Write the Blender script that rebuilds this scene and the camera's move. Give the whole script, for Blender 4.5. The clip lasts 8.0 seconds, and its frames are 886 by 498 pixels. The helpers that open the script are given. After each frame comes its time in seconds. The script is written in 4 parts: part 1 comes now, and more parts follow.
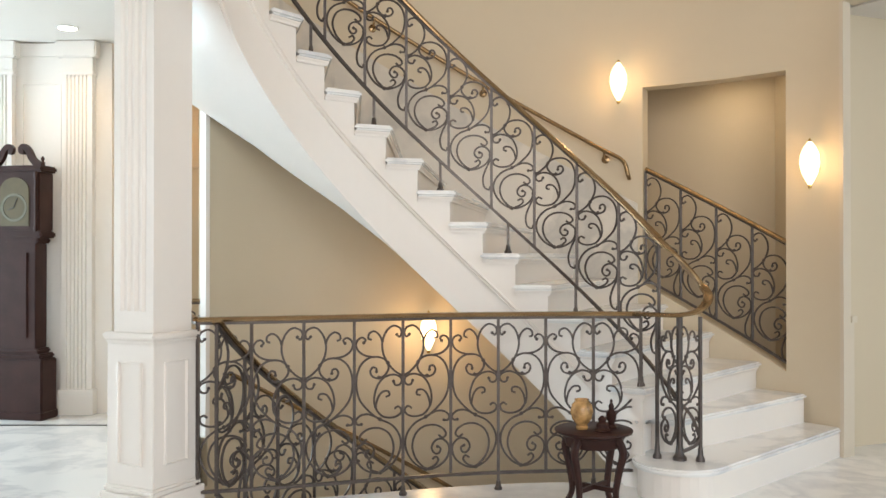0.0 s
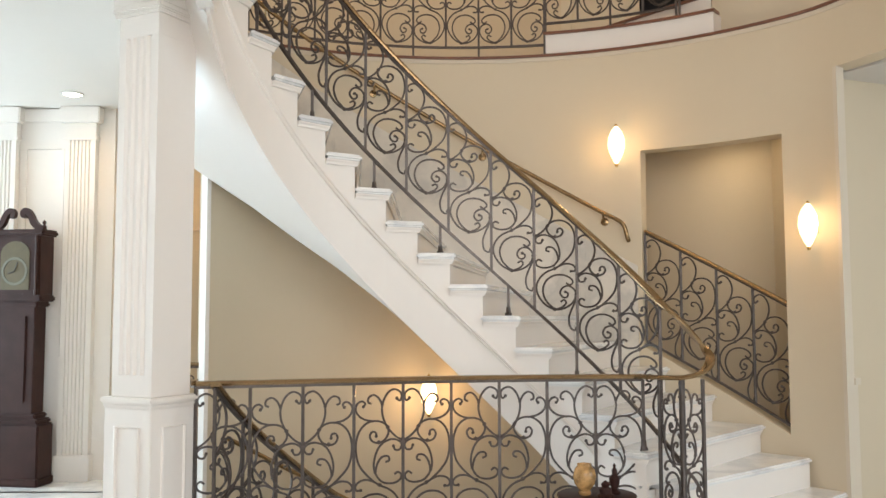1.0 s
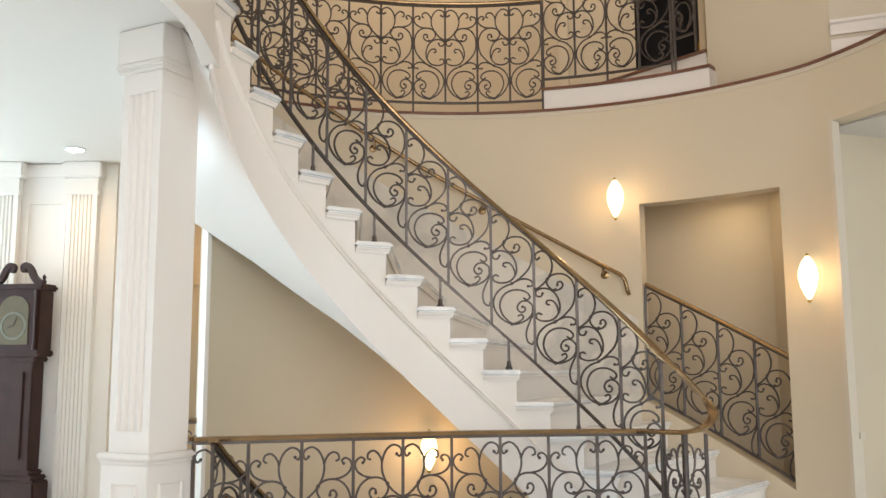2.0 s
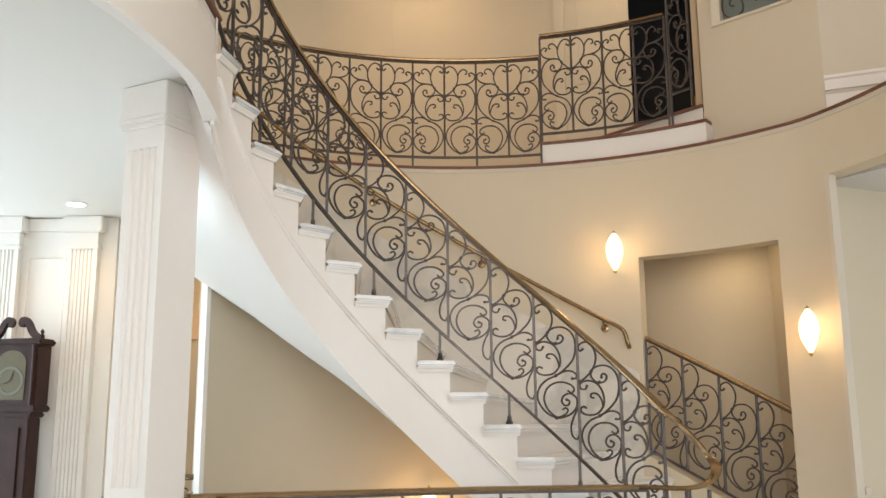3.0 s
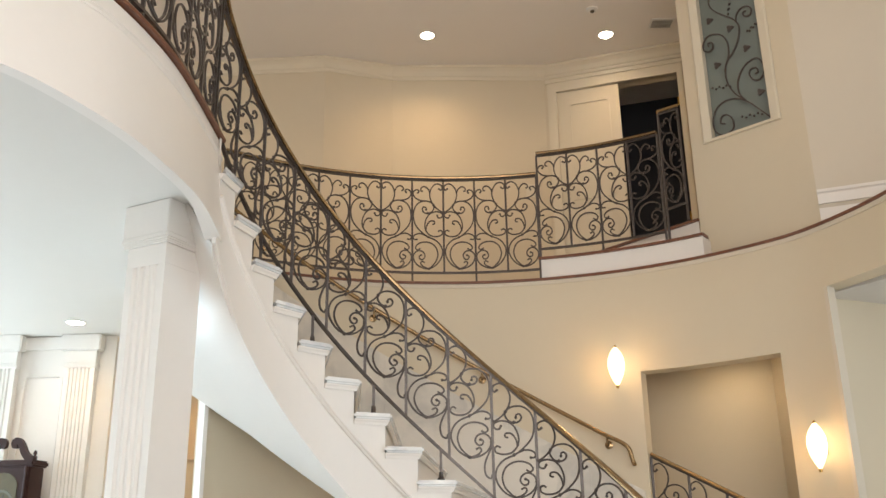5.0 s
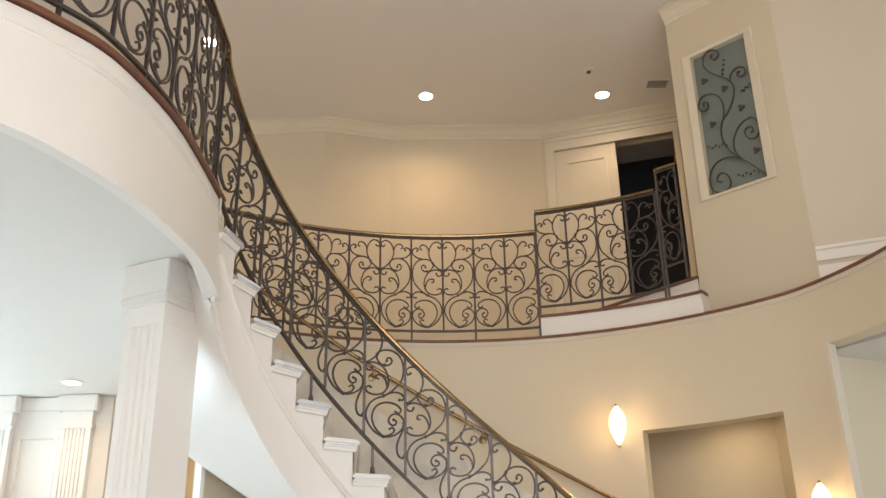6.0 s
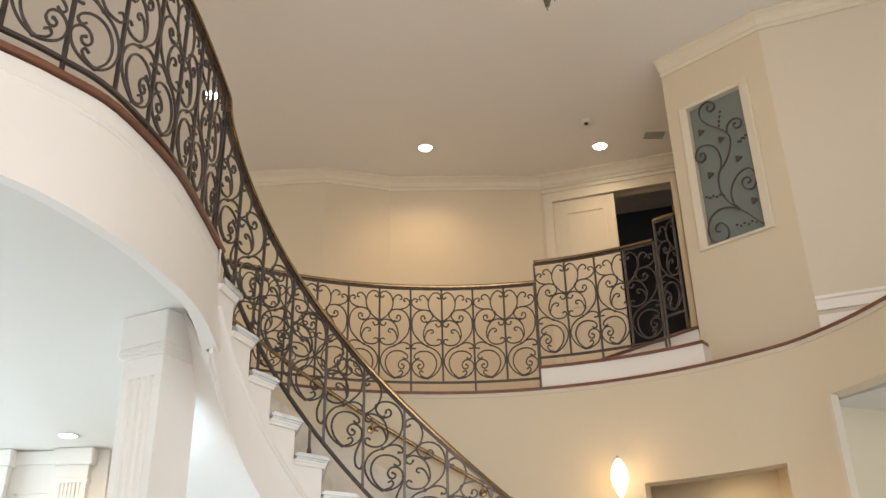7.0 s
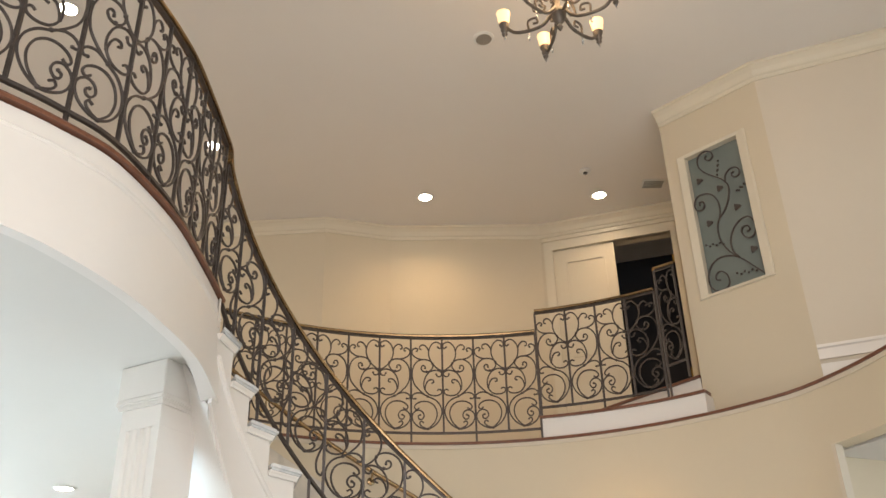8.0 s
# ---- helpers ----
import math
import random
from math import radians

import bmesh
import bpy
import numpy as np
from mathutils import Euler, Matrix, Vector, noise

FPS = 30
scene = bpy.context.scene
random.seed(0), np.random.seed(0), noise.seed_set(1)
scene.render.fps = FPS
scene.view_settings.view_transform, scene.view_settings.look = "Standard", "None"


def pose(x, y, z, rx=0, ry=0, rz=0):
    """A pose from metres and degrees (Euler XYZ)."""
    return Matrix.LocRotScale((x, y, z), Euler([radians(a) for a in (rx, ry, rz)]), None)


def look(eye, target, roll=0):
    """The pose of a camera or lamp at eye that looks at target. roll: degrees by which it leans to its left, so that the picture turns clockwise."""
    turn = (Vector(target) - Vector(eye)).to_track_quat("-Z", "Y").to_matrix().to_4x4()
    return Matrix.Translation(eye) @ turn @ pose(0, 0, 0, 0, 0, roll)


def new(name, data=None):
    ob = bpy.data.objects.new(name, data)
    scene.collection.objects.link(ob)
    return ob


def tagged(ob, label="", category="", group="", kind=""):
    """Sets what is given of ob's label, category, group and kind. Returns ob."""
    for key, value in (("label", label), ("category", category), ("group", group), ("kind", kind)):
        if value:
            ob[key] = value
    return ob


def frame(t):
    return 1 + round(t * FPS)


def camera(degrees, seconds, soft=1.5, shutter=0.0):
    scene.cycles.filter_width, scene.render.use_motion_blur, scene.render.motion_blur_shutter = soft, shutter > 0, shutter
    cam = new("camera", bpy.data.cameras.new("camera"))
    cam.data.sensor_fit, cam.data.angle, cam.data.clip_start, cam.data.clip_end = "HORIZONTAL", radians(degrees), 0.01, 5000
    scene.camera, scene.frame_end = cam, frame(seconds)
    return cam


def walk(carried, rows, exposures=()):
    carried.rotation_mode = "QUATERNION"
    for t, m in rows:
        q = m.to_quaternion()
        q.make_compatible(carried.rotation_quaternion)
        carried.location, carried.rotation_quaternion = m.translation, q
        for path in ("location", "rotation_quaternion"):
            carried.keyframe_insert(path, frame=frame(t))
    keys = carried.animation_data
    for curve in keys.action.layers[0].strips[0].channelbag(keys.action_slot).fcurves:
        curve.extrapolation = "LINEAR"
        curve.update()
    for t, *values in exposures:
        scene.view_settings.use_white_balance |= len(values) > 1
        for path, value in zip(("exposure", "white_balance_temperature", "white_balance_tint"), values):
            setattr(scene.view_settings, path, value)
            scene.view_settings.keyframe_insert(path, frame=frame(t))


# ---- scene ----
cam = camera(52.21, 8.0)
EYE = (0.0, 0.0, 1.25)
# seconds, pitch, yaw, roll: the camera tilts up on a fixed stand
ROWS = [
    (0.0, 0.38, 0.00, 0.00),
    (0.5, 2.53, 0.00, -0.09),
    (1.0, 4.34, 0.00, -0.16),
    (1.5, 6.01, 0.00, -0.23),
    (3.0, 11.12, -0.06, -0.41),
    (3.5, 12.71, -0.07, -0.47),
    (4.0, 14.51, -0.08, -0.60),
    (4.5, 16.43, -0.12, -0.75),
    (6.0, 22.10, -0.28, -1.11),
    (6.5, 23.65, -0.38, -1.21),
    (7.0, 25.30, -0.40, -1.30),
    (7.5, 26.91, -0.44, -1.41),
    (8.0, 28.41, -0.47, -1.47),
]
walk(cam, [(t, pose(*EYE, 90 + pitch, 0, yaw) @ pose(0, 0, 0, 0, 0, roll)) for t, pitch, yaw, roll in ROWS],
     exposures=[(0.0, 0.0), (8.0, 0.0)])

# ---- light ----
world = bpy.data.worlds.new("world")
scene.world = world
world.use_nodes = True
sky = world.node_tree.nodes.new("ShaderNodeTexSky")
sky.sky_type, sky.sun_disc = "NISHITA", False
sky.sun_elevation, sky.sun_rotation = radians(40), radians(200)
world.node_tree.links.new(sky.outputs[0], world.node_tree.nodes["Background"].inputs[0])
world.node_tree.nodes["Background"].inputs[1].default_value = 0.12


def area_light(name, at, target, sx, sy, watts, colour):
    data = bpy.data.lights.new(name, "AREA")
    data.shape, data.size, data.size_y, data.energy, data.color = "RECTANGLE", sx, sy, watts, colour
    ob = new(name, data)
    ob.matrix_world = look(at, target)
    return ob


def spot_light(name, at, watts, colour, angle=150):
    data = bpy.data.lights.new(name, "SPOT")
    data.energy, data.color, data.spot_size, data.spot_blend, data.shadow_soft_size = watts, colour, radians(angle), 1.0, 0.05
    ob = new(name, data)
    ob.location = at
    return ob


def point_light(name, at, watts, colour, size=0.05):
    data = bpy.data.lights.new(name, "POINT")
    data.energy, data.color, data.shadow_soft_size = watts, colour, size
    ob = new(name, data)
    ob.location = at
    return ob


DAY, WARM = (0.68, 0.87, 1.0), (1.0, 0.66, 0.34)
area_light("window_daylight", (0.7, -2.9, 2.7), (0.3, 6, 1.9), 5.0, 3.8, 236, (1.0, 0.97, 0.95))
area_light("window_daylight", (-6.9, 5.8, 1.5), (0, 5.6, 1.2), 2.8, 2.2, 275, DAY)
area_light("window_daylight", (-6.9, 5.0, 4.55), (0, 5.0, 4.6), 4.4, 1.4, 52, (1.0, 0.95, 0.90))
area_light("window_daylight", (4.9, 2.2, 1.6), (0.6, 4.0, -0.6), 2.6, 2.2, 58, DAY)

# ---- materials ----


def mat(name, colour, rough=0.5, metal=0.0, var=0.06, scale=4.0, bump=0.0, bump_scale=60.0, emit=0.0):
    m = bpy.data.materials.new(name)
    m.use_nodes = True
    nt = m.node_tree
    b = nt.nodes["Principled BSDF"]
    b.inputs["Roughness"].default_value, b.inputs["Metallic"].default_value = rough, metal
    co = nt.nodes.new("ShaderNodeTexCoord")
    n1, n2 = nt.nodes.new("ShaderNodeTexNoise"), nt.nodes.new("ShaderNodeTexNoise")
    n1.inputs["Scale"].default_value, n1.inputs["Detail"].default_value = scale, 4
    n2.inputs["Scale"].default_value, n2.inputs["Detail"].default_value = scale * 14, 3
    for n in (n1, n2):
        nt.links.new(co.outputs["Object"], n.inputs["Vector"])
    add = nt.nodes.new("ShaderNodeMath")
    add.operation = "MULTIPLY_ADD"
    add.inputs[1].default_value = 0.35
    nt.links.new(n2.outputs["Fac"], add.inputs[0])
    nt.links.new(n1.outputs["Fac"], add.inputs[2])
    ramp = nt.nodes.new("ShaderNodeValToRGB")
    ramp.color_ramp.elements[0].position, ramp.color_ramp.elements[1].position = 0.35, 1.0
    ramp.color_ramp.elements[0].color = (*[c * (1 - var) for c in colour], 1)
    ramp.color_ramp.elements[1].color = (*[min(1, c * (1 + var)) for c in colour], 1)
    nt.links.new(add.outputs[0], ramp.inputs[0])
    nt.links.new(ramp.outputs[0], b.inputs["Base Color"])
    if bump:
        n3, bp = nt.nodes.new("ShaderNodeTexNoise"), nt.nodes.new("ShaderNodeBump")
        n3.inputs["Scale"].default_value, n3.inputs["Detail"].default_value = bump_scale, 5
        bp.inputs["Strength"].default_value, bp.inputs["Distance"].default_value = bump, 0.004
        nt.links.new(co.outputs["Object"], n3.inputs["Vector"])
        nt.links.new(n3.outputs["Fac"], bp.inputs["Height"])
        nt.links.new(bp.outputs[0], b.inputs["Normal"])
    if emit:
        b.inputs["Emission Color"].default_value = (*colour, 1)
        b.inputs["Emission Strength"].default_value = emit
    return m


def marble_mat(name, rough=0.18, ground=(0.85, 0.84, 0.82), vein_colour=(0.66, 0.66, 0.67)):
    m = mat(name, ground, rough, var=0.03, scale=1.5)
    nt = m.node_tree
    b = nt.nodes["Principled BSDF"]
    co = nt.nodes.new("ShaderNodeTexCoord")
    warp, wave = nt.nodes.new("ShaderNodeTexNoise"), nt.nodes.new("ShaderNodeTexNoise")
    warp.inputs["Scale"].default_value, warp.inputs["Detail"].default_value = 1.6, 6
    mix = nt.nodes.new("ShaderNodeVectorMath")
    mix.operation = "MULTIPLY_ADD"
    mix.inputs[1].default_value = (0.9, 0.9, 0.9)
    nt.links.new(co.outputs["Object"], warp.inputs["Vector"])
    nt.links.new(warp.outputs["Color"], mix.inputs[0])
    nt.links.new(co.outputs["Object"], mix.inputs[2])
    wave.inputs["Scale"].default_value, wave.inputs["Detail"].default_value, wave.inputs["Roughness"].default_value = 1.15, 7, 0.55
    nt.links.new(mix.outputs[0], wave.inputs["Vector"])
    ramp = nt.nodes.new("ShaderNodeValToRGB")
    e = ramp.color_ramp.elements
    e[0].position, e[0].color = 0.40, (*ground, 1)
    e[1].position, e[1].color = 0.56, (*ground, 1)
    vein = ramp.color_ramp.elements.new(0.50)
    vein.color = (*vein_colour, 1)
    nt.links.new(wave.outputs["Fac"], ramp.inputs[0])
    nt.links.new(ramp.outputs[0], b.inputs["Base Color"])
    return m


CREAM = mat("cream_trim_paint", (0.67, 0.595, 0.465), 0.5, var=0.02, scale=2.0)
SIDE = mat("pale_side_wall_paint", (0.645, 0.565, 0.455), 0.6, var=0.02, scale=1.2, bump=0.05, bump_scale=180)
BEIGE = mat("beige_wall_paint", (0.63, 0.54, 0.40), 0.6, var=0.02, scale=1.3, bump=0.06, bump_scale=180)
PALE = mat("pale_ceiling_paint", (0.74, 0.695, 0.64), 0.75, var=0.015, scale=1.0, bump=0.05, bump_scale=180)
WHITE = mat("white_gloss_paint", (0.83, 0.775, 0.72), 0.38, var=0.02, scale=2.0, bump=0.03, bump_scale=90)
MARBLE = marble_mat("white_marble")
GREY_MARBLE = marble_mat("grey_veined_marble", 0.3, (0.69, 0.64, 0.565), (0.53, 0.50, 0.455))
IRON = mat("wrought_iron", (0.085, 0.070, 0.064), 0.36, 0.55, var=0.3, scale=25, bump=0.25, bump_scale=140)
BRASS = mat("bronze_handrail", (0.30, 0.20, 0.105), 0.26, 0.9, var=0.2, scale=9)
REDWOOD = mat("red_brown_wood", (0.17, 0.065, 0.035), 0.35, var=0.3, scale=14, bump=0.1, bump_scale=50)
DARKWOOD = mat("dark_mahogany", (0.037, 0.015, 0.012), 0.46, var=0.35, scale=9, bump=0.06, bump_scale=60)
DARKWOOD.node_tree.nodes["Principled BSDF"].inputs["Specular IOR Level"].default_value = 0.22
# near-black stands in for the shade inside the unlit gallery room
ROOM_SHADE = mat("painted_room_shade", (0.02, 0.02, 0.025), 0.7, var=0.1)
INLAY = mat("dark_stone_inlay", (0.05, 0.045, 0.04), 0.3, var=0.2)
AMBER_GLOW = mat("lit_amber_glass", (1.0, 0.66, 0.34), 0.4, var=0.12, scale=14, emit=1.25)
GLOW = mat("lit_frosted_glass", (1.0, 0.78, 0.46), 0.4, var=0.04, scale=10, emit=3.2)
LAMP = mat("lit_lamp", (1.0, 0.90, 0.72), 0.4, var=0.01, emit=30.0)
FROST = mat("frosted_glass", (0.175, 0.20, 0.185), 0.6, var=0.06, scale=6)
DIAL = mat("clock_dial", (0.09, 0.068, 0.032), 0.45, 0.2, var=0.15, scale=20)
RING = mat("aged_silver", (0.13, 0.12, 0.085), 0.5, 0.2, var=0.15, scale=20)
BRONZE = mat("aged_bronze", (0.15, 0.125, 0.105), 0.42, 0.6, var=0.35, scale=30, bump=0.3, bump_scale=120)
CRYSTAL = mat("crystal", (0.85, 0.86, 0.86), 0.05, var=0.02)
CRYSTAL.node_tree.nodes["Principled BSDF"].inputs["Transmission Weight"].default_value = 0.8
GOLD = mat("polished_brass", (0.55, 0.36, 0.12), 0.25, 1.0, var=0.1, scale=20)
PLASTIC = mat("white_plastic", (0.72, 0.70, 0.66), 0.5, var=0.03)
GREY = mat("grey_metal", (0.35, 0.34, 0.32), 0.4, 0.6, var=0.1)
GLASS = mat("clear_glass", (0.9, 0.92, 0.92), 0.02, var=0.01)
GLASS.node_tree.nodes["Principled BSDF"].inputs["Transmission Weight"].default_value = 1.0
AMBER = mat("amber_marbled_glass", (0.40, 0.23, 0.09), 0.10, var=0.95, scale=22)

# ---- mesh tools ----


def link_mesh(name, bm, material, smooth=False):
    bmesh.ops.recalc_face_normals(bm, faces=bm.faces)
    me = bpy.data.meshes.new(name)
    bm.to_mesh(me)
    bm.free()
    for m in (material if isinstance(material, (list, tuple)) else [material]):
        me.materials.append(m)
    if smooth:
        me.shade_smooth()
        me.set_sharp_from_angle(angle=radians(38))
    return new(name, me)


def part(name, bm, material, parent, label="", smooth=False):
    ob = link_mesh(name, bm, material, smooth)
    ob.parent = parent
    ob.matrix_parent_inverse = parent.matrix_world.inverted() if parent.type == "EMPTY" else Matrix()
    return tagged(ob, label)


def setting(name, bm, material, label="", category="", smooth=False):
    return tagged(link_mesh(name, bm, material, smooth), label, category, kind="structure")


def thing(name, at, label, category, group=""):
    ob = new(name)
    ob.empty_display_size = 0.1
    ob.location = at
    bpy.context.view_layer.update()
    return tagged(ob, label, category, group)


def box(bm, lo, hi, m=None):
    vs = [bm.verts.new((x, y, z)) for x in (lo[0], hi[0]) for y in (lo[1], hi[1]) for z in (lo[2], hi[2])]
    for f in ((0, 1, 3, 2), (4, 6, 7, 5), (0, 4, 5, 1), (2, 3, 7, 6), (0, 2, 6, 4), (1, 5, 7, 3)):
        bm.faces.new([vs[i] for i in f])
    if m is not None:
        for v in vs:
            v.co = m @ v.co
    return vs


def bevelled_box(lo, hi, m=None, width=0.006):
    bm = bmesh.new()
    box(bm, lo, hi, m)
    bmesh.ops.bevel(bm, geom=bm.edges[:], offset=width, segments=2, affect="EDGES")
    return bm


def prism(outline, z0, z1):
    """A slab with a flat outline (list of x, y) between two heights."""
    bm = bmesh.new()
    low = [bm.verts.new((x, y, z0)) for x, y in outline]
    high = [bm.verts.new((x, y, z1)) for x, y in outline]
    n = len(outline)
    for i in range(n):
        j = (i + 1) % n
        bm.faces.new((low[i], low[j], high[j], high[i]))
    caps = [bm.faces.new(low[::-1]), bm.faces.new(high)]
    bmesh.ops.triangulate(bm, faces=caps)
    return bm


def sweep(bm, path, profile, up=Vector((0, 0, 1)), closed=False, ends=True, taper=None):
    """Carry a flat profile (a sideways, b up) along a path of points."""
    path = [Vector(p) for p in path]
    n, rings = len(path), []
    for i, p in enumerate(path):
        a = path[i - 1] if i or closed else p
        b = path[(i + 1) % n] if i < n - 1 or closed else p
        along = (b - a).normalized()
        side = along.cross(up)
        side = side.normalized() if side.length > 1e-6 else Vector((1, 0, 0))
        top = side.cross(along)
        s = taper(i / (n - 1)) if taper else 1.0
        rings.append([bm.verts.new(p + side * u * s + top * v * s) for u, v in profile])
    m = len(profile)
    for i in range(n if closed else n - 1):
        r, q = rings[i], rings[(i + 1) % n]
        for j in range(m):
            bm.faces.new((r[j], r[(j + 1) % m], q[(j + 1) % m], q[j]))
    if ends and not closed:
        bm.faces.new(rings[0][::-1])
        bm.faces.new(rings[-1])


def ring_profile(r, n=8, squash=1.0):
    return [(r * math.cos(2 * math.pi * i / n), r * squash * math.sin(2 * math.pi * i / n)) for i in range(n)]


def rect(w, h, b0=None):
    b0 = -h / 2 if b0 is None else b0
    return [(-w / 2, b0), (w / 2, b0), (w / 2, b0 + h), (-w / 2, b0 + h)]


def turned(bm, outline, n=16, m=None, scale_y=1.0):
    """A body of revolution about z from (radius, height) pairs."""
    rings = []
    for r, z in outline:
        rings.append([bm.verts.new((r * math.cos(2 * math.pi * i / n), scale_y * r * math.sin(2 * math.pi * i / n), z)) for i in range(n)])
    for a, b in zip(rings, rings[1:]):
        for i in range(n):
            bm.faces.new((a[i], a[(i + 1) % n], b[(i + 1) % n], b[i]))
    bm.faces.new(rings[0][::-1])
    bm.faces.new(rings[-1])
    if m is not None:
        for ring in rings:
            for v in ring:
                v.co = m @ v.co


def smooth_path(points, step=6):
    """A Catmull-Rom curve through the points."""
    p = [Vector(q) for q in points]
    p = [p[0] * 2 - p[1]] + p + [p[-1] * 2 - p[-2]]
    out = []
    for i in range(1, len(p) - 2):
        for s in range(step):
            t = s / step
            out.append(0.5 * (2 * p[i] + (p[i + 1] - p[i - 1]) * t + (2 * p[i - 1] - 5 * p[i] + 4 * p[i + 1] - p[i + 2]) * t * t
                              + (3 * p[i] - p[i - 1] - 3 * p[i + 1] + p[i + 2]) * t ** 3))
    return out + [p[-2]]


# ---- plan ----
CX, CY = 0.163, 3.966
R_IN, R_OUT = 1.25, 2.85
RISE, TOP = 0.18, 3.24
CEIL, LOW_CEIL = 6.0, 2.93


def polar(r, az):
    return CX + r * math.cos(radians(az)), CY + r * math.sin(radians(az))


def r_out(az):
    return R_OUT - max(0.0, 39 - az) * 0.0085


def az_in(k):
    return 17.74 + 8.66 * k


def az_out(k):
    return 27.4 + 6.6 * k if k <= 16 else 133.0 + 1.8 * (k - 16)


def flight(k, f, z):
    """A point of the flight at step k, from its inner (f 0) to its outer edge (f 1)."""
    x, y = polar(R_IN + (R_OUT - R_IN) * f, az_in(k) + (az_out(k) - az_in(k)) * f)
    return Vector((x, y, z))


def curved_wall(bm, r0, r1, a0, a1, low, high, step=2.5):
    """A curved wall; low and high give its heights along the angle."""
    n = max(1, math.ceil(abs(a1 - a0) / step))
    rings = []
    for i in range(n + 1):
        a = a0 + (a1 - a0) * i / n
        z0, z1 = (low(a) if callable(low) else low), (high(a) if callable(high) else high)
        d = r_out(a % 360) - R_OUT if a < 90 else 0.0
        rings.append([bm.verts.new((*polar(r + d, a), z)) for r, z in ((r0, z0), (r1, z0), (r1, z1), (r0, z1))])
    for a, b in zip(rings, rings[1:]):
        for j in range(4):
            bm.faces.new((a[j], a[(j + 1) % 4], b[(j + 1) % 4], b[j]))
    bm.faces.new(rings[0][::-1])
    bm.faces.new(rings[-1])


def straight_wall(bm, p, q, z0, z1, thick=0.12, out=1):
    """A wall from p to q, its thickness on the right-hand side (out 1) of the way."""
    p, q = Vector(p), Vector(q)
    d = (q - p).normalized()
    n = Vector((d.y, -d.x)) * thick * out
    pts = [p, q, q + n, p + n]
    low = [bm.verts.new((v.x, v.y, z0)) for v in pts]
    high = [bm.verts.new((v.x, v.y, z1)) for v in pts]
    for i in range(4):
        j = (i + 1) % 4
        bm.faces.new((low[i], low[j], high[j], high[i]))
    bm.faces.new(low[::-1])
    bm.faces.new(high)

# ---- structure ----
FRONT = [(-1.30, 4.40), (-0.90, 4.50), (-0.50, 4.62), (0.0, 4.78), (0.5, 4.88), (1.05, 4.90)]
FASCIA = [(-1.10, 4.16), (-1.10, 3.70), (-1.12, 3.30), (-1.21, 2.88), (-1.34, 2.66), (-1.47, 2.50), (-1.80, 2.15), (-2.4, 1.75), (-3.6, 1.4)]
ARCH = [(-1.06, 4.16, 2.69), (-1.055, 3.70, 2.73), (-1.10, 3.20, 2.715), (-1.16, 2.92, 2.71), (-1.27, 2.66, 2.715), (-1.38, 2.51, 2.725), (-1.70, 2.15, 2.74), (-2.3, 1.75, 2.74), (-3.6, 1.4, 2.74)]
front_edge = [(v.x, v.y + 0.09) for v in smooth_path([(x, y, 0) for x, y in FRONT], 5)]
fascia_edge = [(v.x, v.y) for v in smooth_path([(x, y, 0) for x, y in FASCIA], 5)]
arch_edge = [tuple(v) for v in smooth_path(ARCH, 5)]

floor_outline = [(-7, -3), (5, -3), (5, 9.5), (2.62, 9.5), polar(2.97, 36), polar(2.87, 36), (1.5, 5.15), *front_edge[::-1],
                 (-1.42, 4.55), polar(2.90, 129.5), (-1.75, 9.5), (-7, 9.5)]
setting("floor", prism(floor_outline, -0.32, 0.0), MARBLE, "polished white marble floor with soft grey veins", "floor")

bm = bmesh.new()
curved_wall(bm, R_OUT, R_OUT + 0.15, 63.4, 128.5, -3.3, TOP - 0.02)
curved_wall(bm, R_OUT, R_OUT + 0.15, 43.1, 63.4, 2.46, TOP - 0.02)
curved_wall(bm, R_OUT, R_OUT + 0.15, 43.1, 63.4, -3.3, lambda a: RISE * (a - 27.4) / 6.6 + 0.06)
curved_wall(bm, R_OUT, R_OUT + 0.075, 35.3, 43.1, -3.3, TOP - 0.02)
curved_wall(bm, R_OUT, R_OUT + 0.15, 5, 35.3, 2.82, TOP - 0.02)
setting("wall_curved", bm, BEIGE, "cream painted curved stairwell wall with a recess", "wall", smooth=True)

bm = bmesh.new()
curved_wall(bm, R_OUT, R_OUT + 0.15, 128.5, 395.3, -3.3, -0.33, 5)
setting("wall_lower", bm, BEIGE, "cream painted wall round the lower stairwell", "wall", smooth=True)
setting("floor_lower", prism([polar(3.0, a) for a in range(0, 360, 10)], -3.5, -3.3), MARBLE, "pale marble floor of the lower storey", "floor")

# recess behind the balustrade of the flight
for n, (p, q, side) in enumerate((((1.15, 7.55), (3.25, 6.25), -1), ((1.15, 7.55), polar(R_OUT + 0.15, 66), 1), ((3.25, 6.25), polar(R_OUT + 0.07, 41), -1))):
    bm = bmesh.new()
    straight_wall(bm, p, q, -0.3, 2.9, 0.1, side)
    setting("wall_recess_%d" % (n + 1), bm, BEIGE, "cream painted wall of the recess beside the stair", "wall")
setting("ceiling_recess", prism([(1.1, 7.6), (3.3, 6.3), polar(R_OUT + 0.16, 41), polar(R_OUT + 0.16, 65)], 2.72, 2.8), PALE, "plain pale ceiling of the recess", "ceiling")

